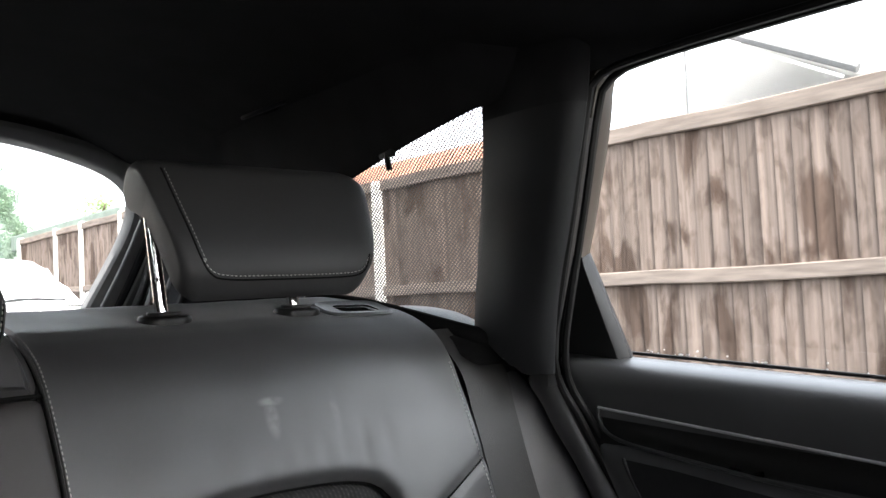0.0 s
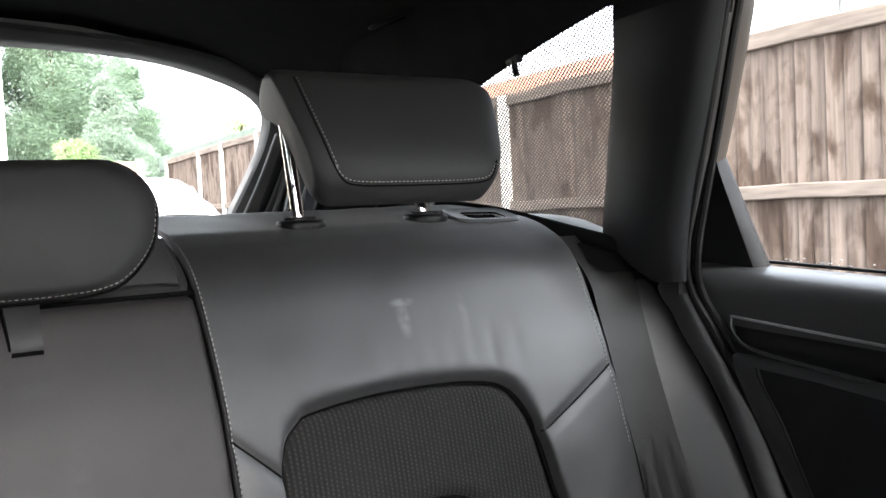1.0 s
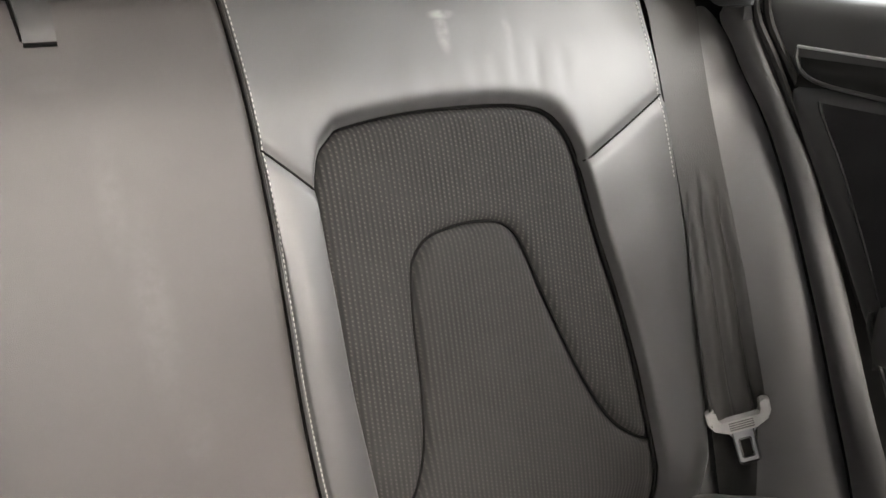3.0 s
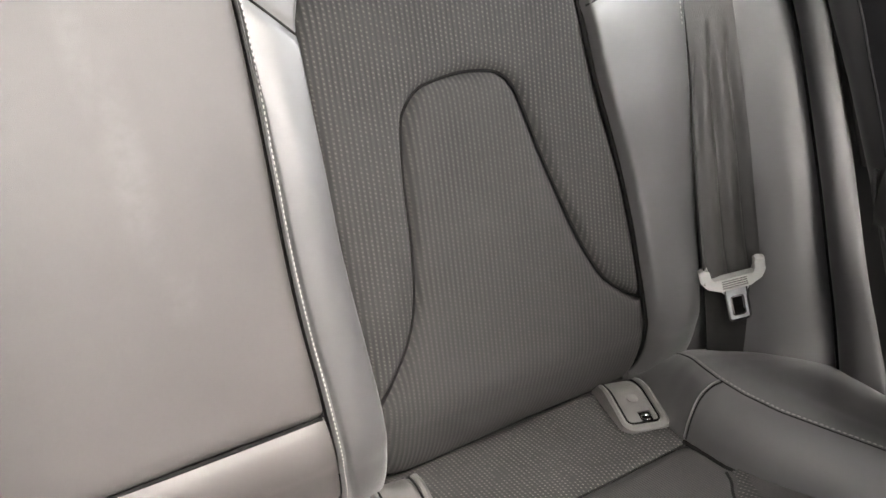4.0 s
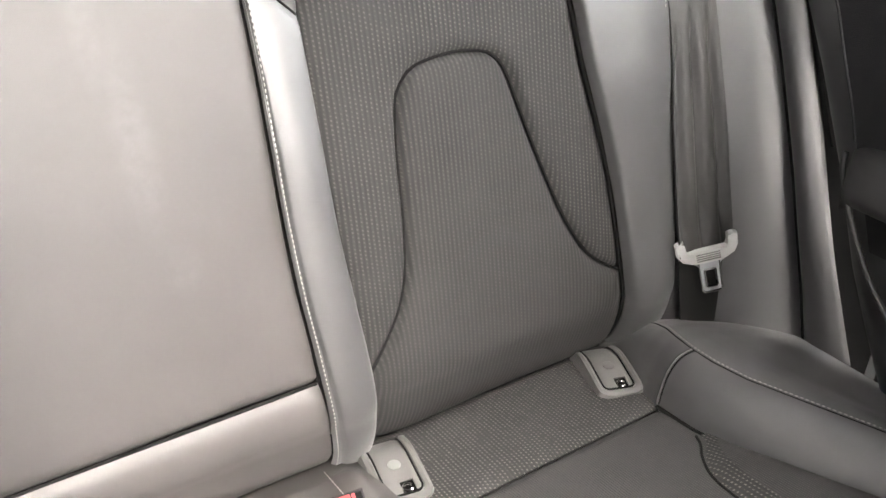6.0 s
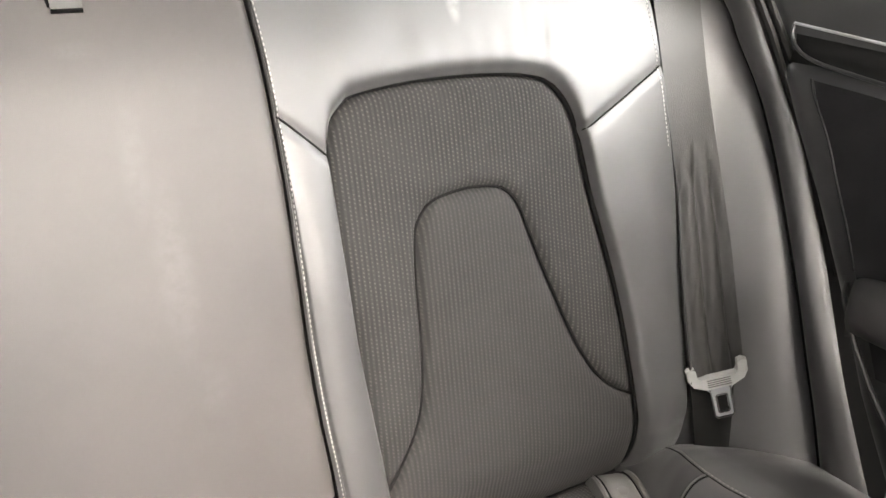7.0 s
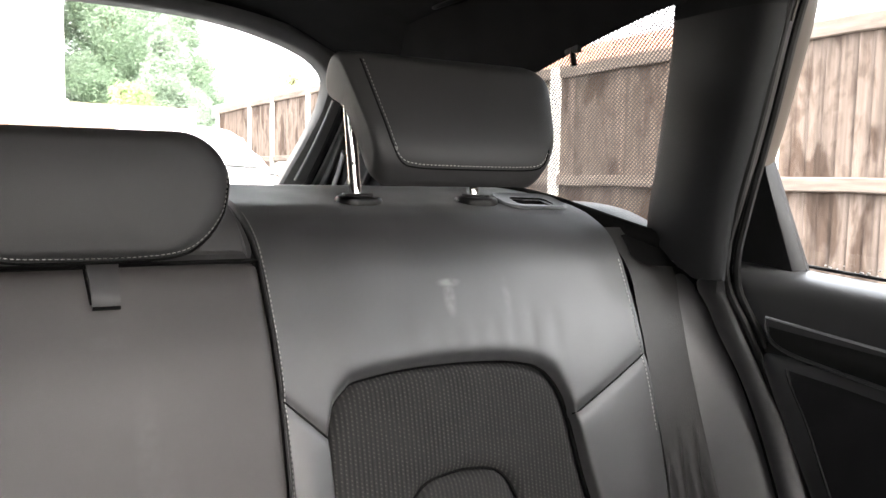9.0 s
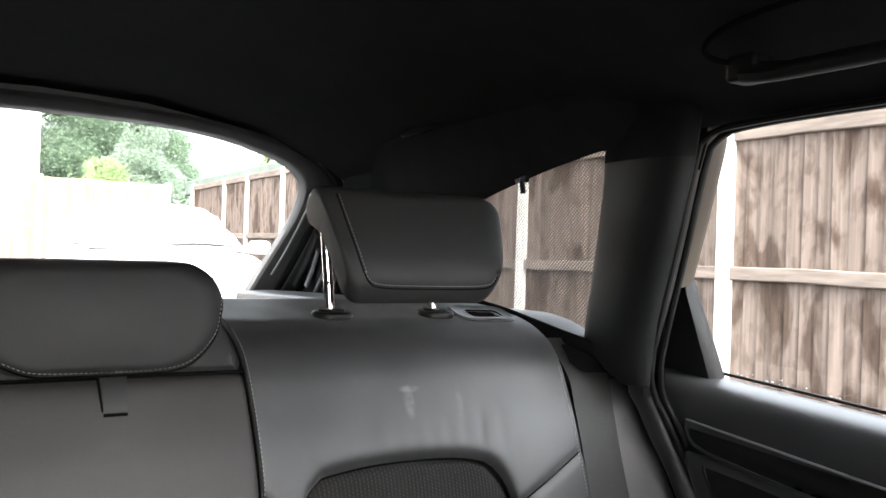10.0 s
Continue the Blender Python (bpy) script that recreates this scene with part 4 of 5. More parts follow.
# ---- seat belt ----
belt = thing("seat_belt", (0.62, -0.2, 0.5), "black seat belt hanging with its grey tongue", "seat belt")


BELT_Z = [0.36, 0.507, 0.568, 0.6312, 0.6966, 0.7555, 0.815, 0.8763, 0.9232, 0.968]
belt_l = glide(BELT_Z, [0.585, 0.5735, 0.57, 0.5699, 0.5723, 0.5726, 0.5732, 0.5714, 0.5662, 0.552])
belt_r = glide(BELT_Z, [0.653, 0.651, 0.645, 0.642, 0.6358, 0.6326, 0.6316, 0.6319, 0.6291, 0.609])
belt_y = glide(BELT_Z, [-0.245, -0.2205, -0.207, -0.1906, -0.1729, -0.1543, -0.1343, -0.1152, -0.1019, -0.07])


def webbing(z0, z1, n, wave, shift=0.0, inset=0.0):
    rows = []
    for z in np.linspace(z0, z1, n):
        fold = wave * min(1.0, max(0.0, (0.755 - z) / 0.06)) * min(1.0, 0.4 + max(0.0, (z - 0.49) / 0.05))
        spread = min(1.0, max(0.0, (0.74 - z) / 0.14))
        row = []
        for t in np.linspace(0, 1, 49):
            w = fold * sum(math.exp(-((t - at - 0.06 * (1 - spread) * (0.5 - at)) / 0.075) ** 2) * min(1.0, max(0.0, (start - z) / 0.05)) for at, start in ((0.12, 0.735), (0.47, 0.765), (0.85, 0.75)))
            row.append((belt_l(z) + inset + (belt_r(z) - belt_l(z) - inset) * t, belt_y(z) - 0.006 * t + w + shift, z))
        rows.append(row)
    return thick(grid(rows), 0.0013)


part("webbing", webbing(0.487, 0.968, 140, 0.0085), WEBBING, belt, "black webbing folded lengthwise")
part("lower_webbing", webbing(0.355, 0.487, 30, 0.0, 0.014, 0.012), WEBBING_DARKENED, belt, "black webbing below the tongue")
part("loose_thread", tube([(belt_r(0.925) + 0.002, belt_y(0.925) - 0.003, 0.9250), (belt_r(0.925) + 0.011, belt_y(0.925) - 0.002, 0.9247)], 0.0014, 6), GREYPLASTIC, belt, "pale stop at the belt outlet")
ax = Vector((0.055, -0.035, 0.020)).normalized()
upv = Vector((-0.020, 0.012, 0.063)).normalized()
nv = ax.cross(upv).normalized()
upv = nv.cross(ax).normalized()
mid = Vector((0.6028, -0.2356, 0.4938))
FR = Matrix.Translation(mid) @ Matrix((ax, upv, nv)).transposed().to_4x4() @ Matrix.Scale(0.87, 4)
prof = [(-0.039, 0.020), (-0.034, 0.0225), (-0.029, 0.021), (-0.028, 0.010), (-0.025, 0.004), (0.025, 0.004), (0.028, 0.010), (0.029, 0.021), (0.034, 0.0225), (0.039, 0.020), (0.0385, 0.004),
        (0.033, -0.006), (0.018, -0.0135), (-0.018, -0.0135), (-0.033, -0.006), (-0.0385, 0.004)]
head = part("tongue_head", moved(extruded(prof, 0.011, lambda a, b, d: (a, b, d - 0.0055), 0.003, 3), FR), GREYPLASTIC, belt, "pale grey plastic belt tongue head")
for k in range(4):
    part("grip_rib", moved(box(-0.015, 0.015, -0.009 + 0.0032 * k, -0.0078 + 0.0032 * k, 0.0045, 0.0064, 0.0003), FR), DARKGREY, head)
BL = 0.036
o2 = rounded(0.0255, 0.050, 0.005, 5)
i2 = [(a * 0.55, b * 0.56 - 0.003) for a, b in o2]
blade = grid([[(a, b - BL, -0.0012) for a, b in i2], [(a, b - BL, -0.0012) for a, b in o2], [(a, b - BL, 0.0012) for a, b in o2], [(a, b - BL, 0.0012) for a, b in i2], [(a, b - BL, -0.0012) for a, b in i2]], True)
part("latch_plate", moved(blade, FR), STEEL, belt, "shiny steel latch plate with a slot")
for ring, grow in ((o2, 1.0), (i2, 1.04)):
    part("plate_rim", moved(tube([(a * grow, b - BL, 0.0012) for a, b in ring + ring[:1]], 0.0015, 6), FR), CHROME, belt, "bright rim of the latch plate")
neck = [(-0.0185, -0.010), (-0.0165, -0.0165), (-0.0127, -0.021), (-0.0122, -0.027), (0.0122, -0.027), (0.0127, -0.021), (0.0165, -0.0165), (0.0185, -0.010)]
part("plate_neck", moved(extruded(neck, 0.004, lambda a, b, d: (a, b, d - 0.0018), 0.001, 2), FR), STEEL, belt)

# ---- pillar, ledge and seals ----
pillar = thing("pillar_trim", (0.62, -0.15, 0.92), "black grained plastic roof pillar trim", "pillar trim")
rows = []
for z in np.linspace(0.905, 1.268, 40):
    I = lambda v: glide([0.905, 0.94, 0.99, 1.10, 1.21, 1.30], v)(z)
    rear = np.array((I([0.606, 0.605, 0.6045, 0.607, 0.606, 0.604]), I([-0.085, -0.088, -0.092, -0.107, -0.119, -0.125])))
    crease = np.array((I([0.620, 0.612, 0.608, 0.6025, 0.602, 0.600]), I([-0.150, -0.165, -0.182, -0.214, -0.236, -0.246])))
    front = np.array((I([0.640, 0.638, 0.636, 0.630, 0.632, 0.632]), I([-0.178, -0.182, -0.192, -0.226, -0.252, -0.262])))
    pts = [rear + (0.07, 0.012), rear + (0.012, 0.002), rear, rear + (crease - rear) * 0.3 + (-0.004, 0), rear + (crease - rear) * 0.65 + (-0.004, 0), rear + (crease - rear) * 0.92 + (0.001, 0.001), crease + (front - crease) * 0.22 + (0.000, -0.001), crease + (front - crease) * 0.6 + (-0.002, -0.004), front, front + (0.006, 0.02)]
    c = catmull(pts, 40)
    # the lower edge rises towards the rear, over the belt outlet
    rows.append([(p[0], p[1], max(z, 0.9135 + 0.92 * max(0.0, min(p[1], -0.09) + 0.151))) for p in c])
split = int(np.argmax([r[0][2] > 1.208 for r in rows]))
part("cover", grid(rows[: split + 1]), PLASTIC, pillar)
part("foot", box(0.600, 0.700, -0.094, -0.03, 0.85, 0.96, 0.004), PLASTIC, pillar)
part("liner_return", grid([[(p[0] - 0.0015, p[1] - 0.0015, p[2]) for p in r] for r in rows[split - 1:]]), LINER, pillar, "felt headliner return over the pillar top")

seal = thing("door_seal", (0.655, -0.2, 0.9), "double black rubber seal round the rear door", "door seal")
for off, r in ((-0.006, 0.0045), (0.005, 0.0045)):
    pts = [(0.748 + off, -0.272 - off, 0.60), (0.736 + off, -0.226 - off, 0.72), (0.708 + off, -0.199 - off, 0.80), (0.684 + off * .9, -0.181 - off * .5, 0.86), (0.664 + off * .9, -0.172 - off * .5, 0.90), (0.648 + off, -0.180 - off * .6, 0.935), (0.6445 + off, -0.190 - off * .6, 0.975), (0.6385 + off, -0.228 - off * .6, 1.10), (0.640 + off, -0.252 - off * .6, 1.20), (0.643 + off, -0.264 - off * .6, 1.225 - off * 0.3),
           (0.648 + off, -0.31, 1.237 - off * 0.1), (0.655 + off, -0.5, 1.242 - off * 0.1), (0.655 + off, -1.1, 1.242 - off * 0.1)]
    part("seal_lip", tube(catmull(pts, 90), r, 8), RUBBER, seal)

# added sheet that keeps the gap between seal and door black
part("seal_carrier", grid([[(0.634, y + 0.006, z), (0.655, y + 0.010, z), (0.690, y + 0.050, z), (0.735, y + 0.085, z), (0.76, y + 0.12, z)] for y, z in ((-0.178, 0.90), (-0.184, 0.96), (-0.206, 1.03), (-0.228, 1.10), (-0.248, 1.19))]), RUBBER, seal, "black sheet added to darken the gap behind the seal")
part("header_strip", grid([[(0.662, y, 1.244), (0.668, y, 1.27), (0.675, y, 1.31)] for y in (-1.1, -0.7, -0.4, -0.26, -0.16)]), RUBBER, seal)
ledge = thing("side_ledge", (0.6, 0.3, 0.9), "black plastic load-cover ledge below the quarter window", "side trim")
rows = []
for y in np.linspace(-0.105, 1.1, 60):
    xi = float(np.interp(y, [-0.105, -0.04, 0.0, 0.05, 0.10, 0.3, 1.1], [0.600, 0.580, 0.566, 0.548, 0.535, 0.52, 0.5]))
    zt = float(np.interp(y, [-0.105, -0.04, 0.0, 0.05, 0.2, 1.1], [0.950, 0.972, 0.984, 0.991, 0.990, 0.965]))
    rows.append([(xi + 0.004, y, zt - 0.10), (xi, y, zt - 0.012), (xi + 0.002, y, zt - 0.004), (xi + 0.008, y, zt)] + [(xi + 0.008 + (0.648 - xi) * t, y, zt + 0.004 * math.sin(t * 3)) for t in np.linspace(0.1, 1, 8)])
part("top", grid(rows), LEDGE, ledge)
lip = catmull([(0.500, 0.10, 1.006), (0.524, 0.07, 1.003), (0.548, 0.03, 0.994), (0.567, -0.02, 0.981), (0.585, -0.065, 0.968), (0.604, -0.100, 0.957), (0.622, -0.118, 0.950)], 40)
flap_top = catmull([(0.573, -0.055, 0.973), (0.585, -0.068, 0.967), (0.604, -0.103, 0.956), (0.624, -0.121, 0.949)], 20)
flap_low = catmull([(0.5749, -0.0961, 0.9374), (0.5861, -0.1106, 0.9266), (0.6076, -0.112, 0.9251), (0.6322, -0.114, 0.9236)], 20)
part("outlet_flap", grid([[tuple(a + (b - a) * t + np.array((0, -0.004, 0.003)) * math.sin(math.pi * t)) for a, b in zip(flap_top, flap_low)] for t in np.linspace(0, 1, 8)]), CREASE, ledge, "black flap over the belt outlet")
part("edge_lip", tube(lip, 0.0105, 10), CREASE, ledge, "black rubber lip at the belt outlet")

# ---- front seats, behind the camera ----
def front_seat(x, back=0.0):
    ob = thing("front_seat", (x, -1.15, 0.2), "black leather front seat with its head restraint", "car seat", "front seats")
    prof = catmull([(a + back, b) for a, b in [(-0.96, 0.42), (-0.92, 0.55), (-0.93, 0.75), (-0.955, 0.92), (-1.00, 0.985), (-1.06, 0.98), (-1.10, 0.86), (-1.10, 0.60), (-1.09, 0.42), (-0.96, 0.42)]], 31)[:-1]
    part("backrest", extruded(prof, 0.50, lambda a, b, d: (x - 0.25 + d, a, b), 0.05, 5), LEATHER, ob)
    hp = catmull([(a + back, b) for a, b in [(-1.0, 1.02), (-0.97, 1.09), (-1.0, 1.17), (-1.06, 1.17), (-1.08, 1.09), (-1.06, 1.02), (-1.0, 1.02)]], 25)[:-1]
    part("head_pad", extruded(hp, 0.26, lambda a, b, d: (x - 0.13 + d, a, b), 0.03, 5), LEATHER, ob)
    part("base", box(x - 0.25, x + 0.25, -1.55 + back, -1.0 + back, 0.2, 0.46, 0.05, 3), LEATHER, ob)
    for dx in (-0.06, 0.06):
        part("post", tube([(x + dx, -1.03 + back, 0.96), (x + dx, -1.03 + back, 1.04)], 0.006, 8), CHROME, ob)


front_seat(0.40, 0.04)
front_seat(-0.38)

# ---- rear door ----
door = thing("rear_door", (0.75, -0.7, 0.3), "closed rear door with black soft trim and a silver strip", "car door")
YS = np.linspace(0.0, 1.0, 70)
SLOPE = 0.055  # the door top falls towards the front


def rear_y(z):
    return float(np.interp(z, [0.35, 0.50, 0.60, 0.70, 0.80, 0.87, 0.93], [-0.42, -0.345, -0.305, -0.258, -0.206, -0.168, -0.115]))


def door_strip(points, zoff=0.0, y_end=-1.08):
    """A run of the door trim: its section in x and z, drawn along the door from its rear edge."""
    rows = []
    for t in YS ** 1.5:
        row = []
        for x, z in points:
            y0 = rear_y(z)
            y = y0 + (y_end - y0) * t
            roll = 0.014 * math.exp(-(y0 - y) / 0.012)
            row.append((x + roll, y, z - (0.004 + SLOPE * (y0 - y)) * min(1.0, max(0.0, (z - 0.68) / 0.1))))
        rows.append(row)
    return grid(rows)


upper = catmull([(0.772, 0.918), (0.766, 0.929), (0.748, 0.9325), (0.726, 0.9318), (0.707, 0.9265), (0.696, 0.914), (0.690, 0.893), (0.688, 0.868)], 30)
part("upper_trim", door_strip(upper), SOFT, door, "soft black door top")
lower = catmull([(0.698, 0.870), (0.706, 0.856), (0.702, 0.842), (0.688, 0.834), (0.679, 0.822), (0.676, 0.79), (0.678, 0.70), (0.682, 0.60), (0.690, 0.45), (0.70, 0.35)], 60)
part("lower_trim", door_strip(lower), SOFT, door, "black lower door trim")
sl = [(0.6870, -0.198 - 0.86 * t, 0.8728 - 0.072 * t) for t in np.linspace(0, 1, 30)]
part("silver_strip", tube(sl, 0.0015, 8), SILVER, door, "thin matt silver strip")
lip = catmull([(0.6885, -0.197, 0.872), (0.688, -0.1955, 0.865), (0.6875, -0.201, 0.852), (0.687, -0.214, 0.8425), (0.6865, -0.236, 0.8365), (0.686, -0.27, 0.832), (0.685, -0.33, 0.8255), (0.684, -0.42, 0.8165), (0.683, -0.7, 0.791), (0.683, -1.05, 0.760)], 80)
lip_z = glide([-y for y in lip[::4, 1]][2:], list(lip[::4, 2])[2:])
rec = []
for t in np.linspace(0, 1, 60) ** 1.5:
    y = -0.197 - 0.88 * t
    hi_z = 0.8715 - 0.084 * (-0.198 - y)
    lo_z = min(lip_z(-y), hi_z - 0.0005)
    rec.append([(0.6895 + 0.006 * math.sin(math.pi * q), y, lo_z + (hi_z - lo_z) * q) for q in np.linspace(0, 1, 9)])
part("inlay", grid(rec), GLOSS, door, "dark smooth inlay")
part("inlay_lip", tube(lip, 0.0020, 10), SOFT, door)
# pocket panel with its raised rim
rim = catmull([(0.677, -0.236, 0.822), (0.6755, -0.2425, 0.8078), (0.6745, -0.268, 0.766), (0.6745, -0.2903, 0.718), (0.675, -0.313, 0.6695), (0.676, -0.323, 0.6424)], 60)
part("pocket_rim", tube(rim, 0.0016, 10), PLASTIC, door, "raised edge of the door pocket")
cl = []
for t in np.linspace(0, 1, 34):
    row = []
    for u in np.linspace(0, 1, 14):
        y0 = -0.238
        for _ in range(4):
            top = lip_z(-(y0 + (-1.05 - y0) * u)) - 0.012
            z = top + (0.54 - top) * t
            y0 = float(np.interp(z, [0.54, 0.575, 0.645, 0.685, 0.735, 0.775, 0.80, 0.825], [-0.37, -0.355, -0.324, -0.308, -0.284, -0.265, -0.248, -0.236]))
        row.append((0.6745 + 0.004 * max(0.0, 1 - t * 12), y0 + (-1.05 - y0) * u, z))
    cl.append(row)
part("pocket_panel", grid(cl), LINER, door, "dark textured door panel")
# armrest
arm_o = catmull([(0.690, 0.644), (0.664, 0.644), (0.644, 0.635), (0.636, 0.616), (0.640, 0.597), (0.658, 0.584), (0.690, 0.572)], 24)
rows = []
for t in np.linspace(0, 1, 40) ** 1.6:
    y = -0.318 - 0.73 * t
    g = (1 - math.exp(-(-0.318 - y) / 0.018))
    rows.append([(0.690 + (x - 0.690) * g, y, z + 0.004 * t - 0.012 * (1 - g)) for x, z in arm_o])
part("armrest", grid(rows), LEATHER, door, "rounded black door armrest")
edge = catmull([(0.676, -0.318, 0.628), (0.674, -0.3195, 0.613), (0.674, -0.330, 0.590), (0.6745, -0.3484, 0.5544), (0.676, -0.3868, 0.5002), (0.68, -0.44, 0.45)], 40)
part("lower_edge", tube(edge, 0.0028, 10), SOFT, door, "raised edge of the lower door moulding")
# quarter piece at the rear of the window
CREASE_Y = (-0.2085, -0.156)
rows = []
for t in np.linspace(0, 1, 16):
    z = 0.900 + 0.152 * t
    g = 0.006 * max(0.0, (t - 0.85) / 0.15) ** 2
    rear, crease, front = np.array((0.735, -0.055 - 0.045 * t)), np.array((0.726 - 0.008 * t + g, CREASE_Y[0] + (CREASE_Y[1] - CREASE_Y[0]) * t)), np.array((0.741 - 0.006 * t, -0.2185 + 0.062 * t))
    mid1, mid2 = crease + (rear - crease) * 0.05, crease + (front - crease) * 0.25
    pts = [rear + (0.03, 0), rear, rear + (crease - rear) * 0.5 + (0.001, 0), mid1, crease * 0.6 + (mid1 + mid2) * 0.2, mid2, crease + (front - crease) * 0.8, front, front + (0.02, 0.012)]
    rows.append([(p[0], p[1], z) for p in pts])
rows += [[(p[0] * 0.5 + 0.37, p[1] * 0.5 - 0.072, 1.057) for p in rows[-1]]]
part("corner_cover", grid(rows), PLASTIC, door, "black triangular window corner cover")
# window frame and pane
frame_in = catmull([(0.667, -0.188, 1.045), (0.667, -0.1969, 1.0825), (0.667, -0.221, 1.1757), (0.667, -0.2343, 1.2203), (0.667, -0.243, 1.236), (0.667, -0.262, 1.2455), (0.668, -0.6, 1.2475), (0.670, -1.06, 1.2455)], 100)
frame_out = catmull([(0.711, -0.174, 1.045), (0.706, -0.1912, 1.0877), (0.702, -0.2215, 1.1896), (0.700, -0.2297, 1.2284), (0.700, -0.238, 1.2435), (0.700, -0.256, 1.2492), (0.700, -0.6, 1.251), (0.702, -1.06, 1.249)], 100)
strip = [[tuple(a + (0.0, 0.03, 0.006)) for a in frame_in]]
for t in np.linspace(0, 1, 9):
    strip.append([tuple(a + (b - a) * t + np.array((-0.004, -0.003, -0.003)) * math.sin(math.pi * t)) for a, b in zip(frame_in, frame_out)])
strip += [[tuple(b + (0.012, 0.004, 0.004)) for b in frame_out], [tuple(b + (0.05, 0.03, 0.03)) for b in frame_out]]
part("window_frame", grid(strip), BROWNFRAME, door, "brown-grey painted window frame")
part("sill_rubber", tube([(0.770, -0.165 - 0.045 * k, 0.9275 - SLOPE * 0.045 * k) for k in range(21)], 0.0022, 8), RUBBER, door)
win = grid([[(0.776 - 0.15 * (z - 0.93), y, z) for y in np.linspace(-0.12, -1.06, 5)] for z in (0.85, 1.25)])
pane = part("pane", win, GLASS, door, "clear side window")
pane.visible_shadow = False
# crumbs and droplets on the sill
crumbs = bmesh.new()
rng = random.Random(5)
for k in range(46):
    y = -0.21 - 0.55 * rng.random() ** 1.3
    r = 0.0006 + 0.0009 * rng.random()
    bmesh.ops.create_icosphere(crumbs, subdivisions=1, radius=r, matrix=Matrix.Translation((0.7665 + 0.004 * rng.random(), y, 0.9285 + 0.007 * rng.random() ** 3 - SLOPE * (-0.2 - y))) @ Matrix.Diagonal((1, 1 + rng.random() * 1.5, 1, 1)))
tagged(part("sill_crumbs", crumbs, GREYPLASTIC, None, "pale specks of dirt along the window sill"), category="dirt", kind="stuff")

# ---- rear quarter window with its woven blind ----
qw_top = catmull([(-0.21, 1.224), (-0.135, 1.219), (-0.05, 1.207), (0.047, 1.190), (0.16, 1.166), (0.28, 1.132), (0.38, 1.09), (0.44, 1.03)], 40)
quarter = thing("quarter_window", (0.64, 0.1, 0.96), "rear quarter window behind a black woven sun blind", "window")
qx = lambda z: 0.645 - 0.22 * (z - 1.0)
pane = part("pane", grid([[(qx(z) + 0.05, y, z) for y in np.linspace(-0.15, 0.5, 4)] for z in (0.95, 1.26)]), GLASS, quarter)
pane.visible_shadow = False
# the upper border of the opening
rows = []
for y, z in qw_top:
    g = 0.05 * max(0.0, (-0.125 - y) / 0.085)
    rows.append([(qx(z) + 0.05 + g, y, z + 0.035), (qx(z) - 0.004 + g, y, z), (qx(z) - 0.016 + g, y, z + 0.006), (qx(z) - 0.030 + g, y, z + 0.03), (qx(z) - 0.06 + g, y, z + 0.12), (qx(z) - 0.085 + g, y, z + 0.26)])
rows += [[(qx(z) + 0.04, 0.44, z), (qx(z) - 0.004, 0.44, z), (qx(z) - 0.016, 0.45, z), (qx(z) - 0.030, 0.47, z), (qx(z) - 0.06, 0.52, z), (qx(z) - 0.085, 0.56, z + 0.02)] for z in (1.0, 0.94)]
part("surround", grid(rows), LINER, quarter, "black felt window surround")
part("blind_hook", joined(tube([(qx(1.19) - 0.008, 0.049, 1.196), (qx(1.19) - 0.009, 0.047, 1.182), (qx(1.18) - 0.010, 0.045, 1.170)], 0.0042, 8), box(qx(1.19) - 0.012, qx(1.19) - 0.004, 0.035, 0.062, 1.186, 1.20, 0.002)), PLASTIC, quarter, "small black blind hook")
blind = thing("sun_blind", (0.65, 0.1, 0.96), "black woven mesh sun blind in its window", "sun blind")
verts, faces = [], []


def top_at(y):
    return float(np.interp(y, qw_top[:, 0], qw_top[:, 1]))


def strand(p, q, w):
    (y0, z0), (y1, z1) = p, q
    L = math.hypot(y1 - y0, z1 - z0)
    ny, nz = -(z1 - z0) / L * w / 2, (y1 - y0) / L * w / 2
    i = len(verts)
    for d in (0.0, 0.0006):
        for (y, z), s in ((p, 1), (p, -1), (q, -1), (q, 1)):
            verts.append((qx(z) + 0.012 + d, y + ny * s, z + nz * s))
    faces.extend([(i, i + 1, i + 2, i + 3), (i + 7, i + 6, i + 5, i + 4), (i, i + 3, i + 7, i + 4), (i + 1, i + 5, i + 6, i + 2)])


PITCH = 0.0036
for slope, width in ((-0.72, 0.0015), (0.72, 0.0009)):
    c = -1.6
    while c < 1.9:
        # line z = slope * y + c, clipped to the opening
        run = []
        for y in np.linspace(-0.14, 0.44, 117):
            z = slope * y + c
            if 0.955 < z < top_at(y) + 0.014:
                run.append((y, z))
        if len(run) > 1:
            strand(run[0], run[-1], width)
        c += PITCH * 1.414
me = bpy.data.meshes.new("weave")
me.from_pydata(verts, [], faces)
weave = under(finish(new("weave", me), MESHTHREAD, False), blind)
part("hem", tube([(qx(z) + 0.012, y, z + 0.014) for y, z in qw_top[4:]], 0.0028, 6), MESHTHREAD, blind, "black hem of the blind")
tagged(weave, "fine black diagonal weave", kind="stuff")

# ---- tailgate window frame ----
FRAMEGREY = material("grey_moulded_trim", (0.135, 0.133, 0.128), rough=0.5, vary=0.1, scale=40, bump=0.15, grain=1300)
# Lightened grey: the gleam of the windows on edges and ribs is in the colour.
MOULDED = material("grey_moulding_with_painted_gleam", (0.30, 0.30, 0.29), rough=0.4, vary=0.12, scale=40, bump=0.15, grain=1300)
tail = thing("tailgate_trim", (0.0, 1.0, 0.95), "grey-black plastic frame round the rear window", "tailgate")


def tail_y(z):
    return 0.75 + (1.325 - z) * 1.03


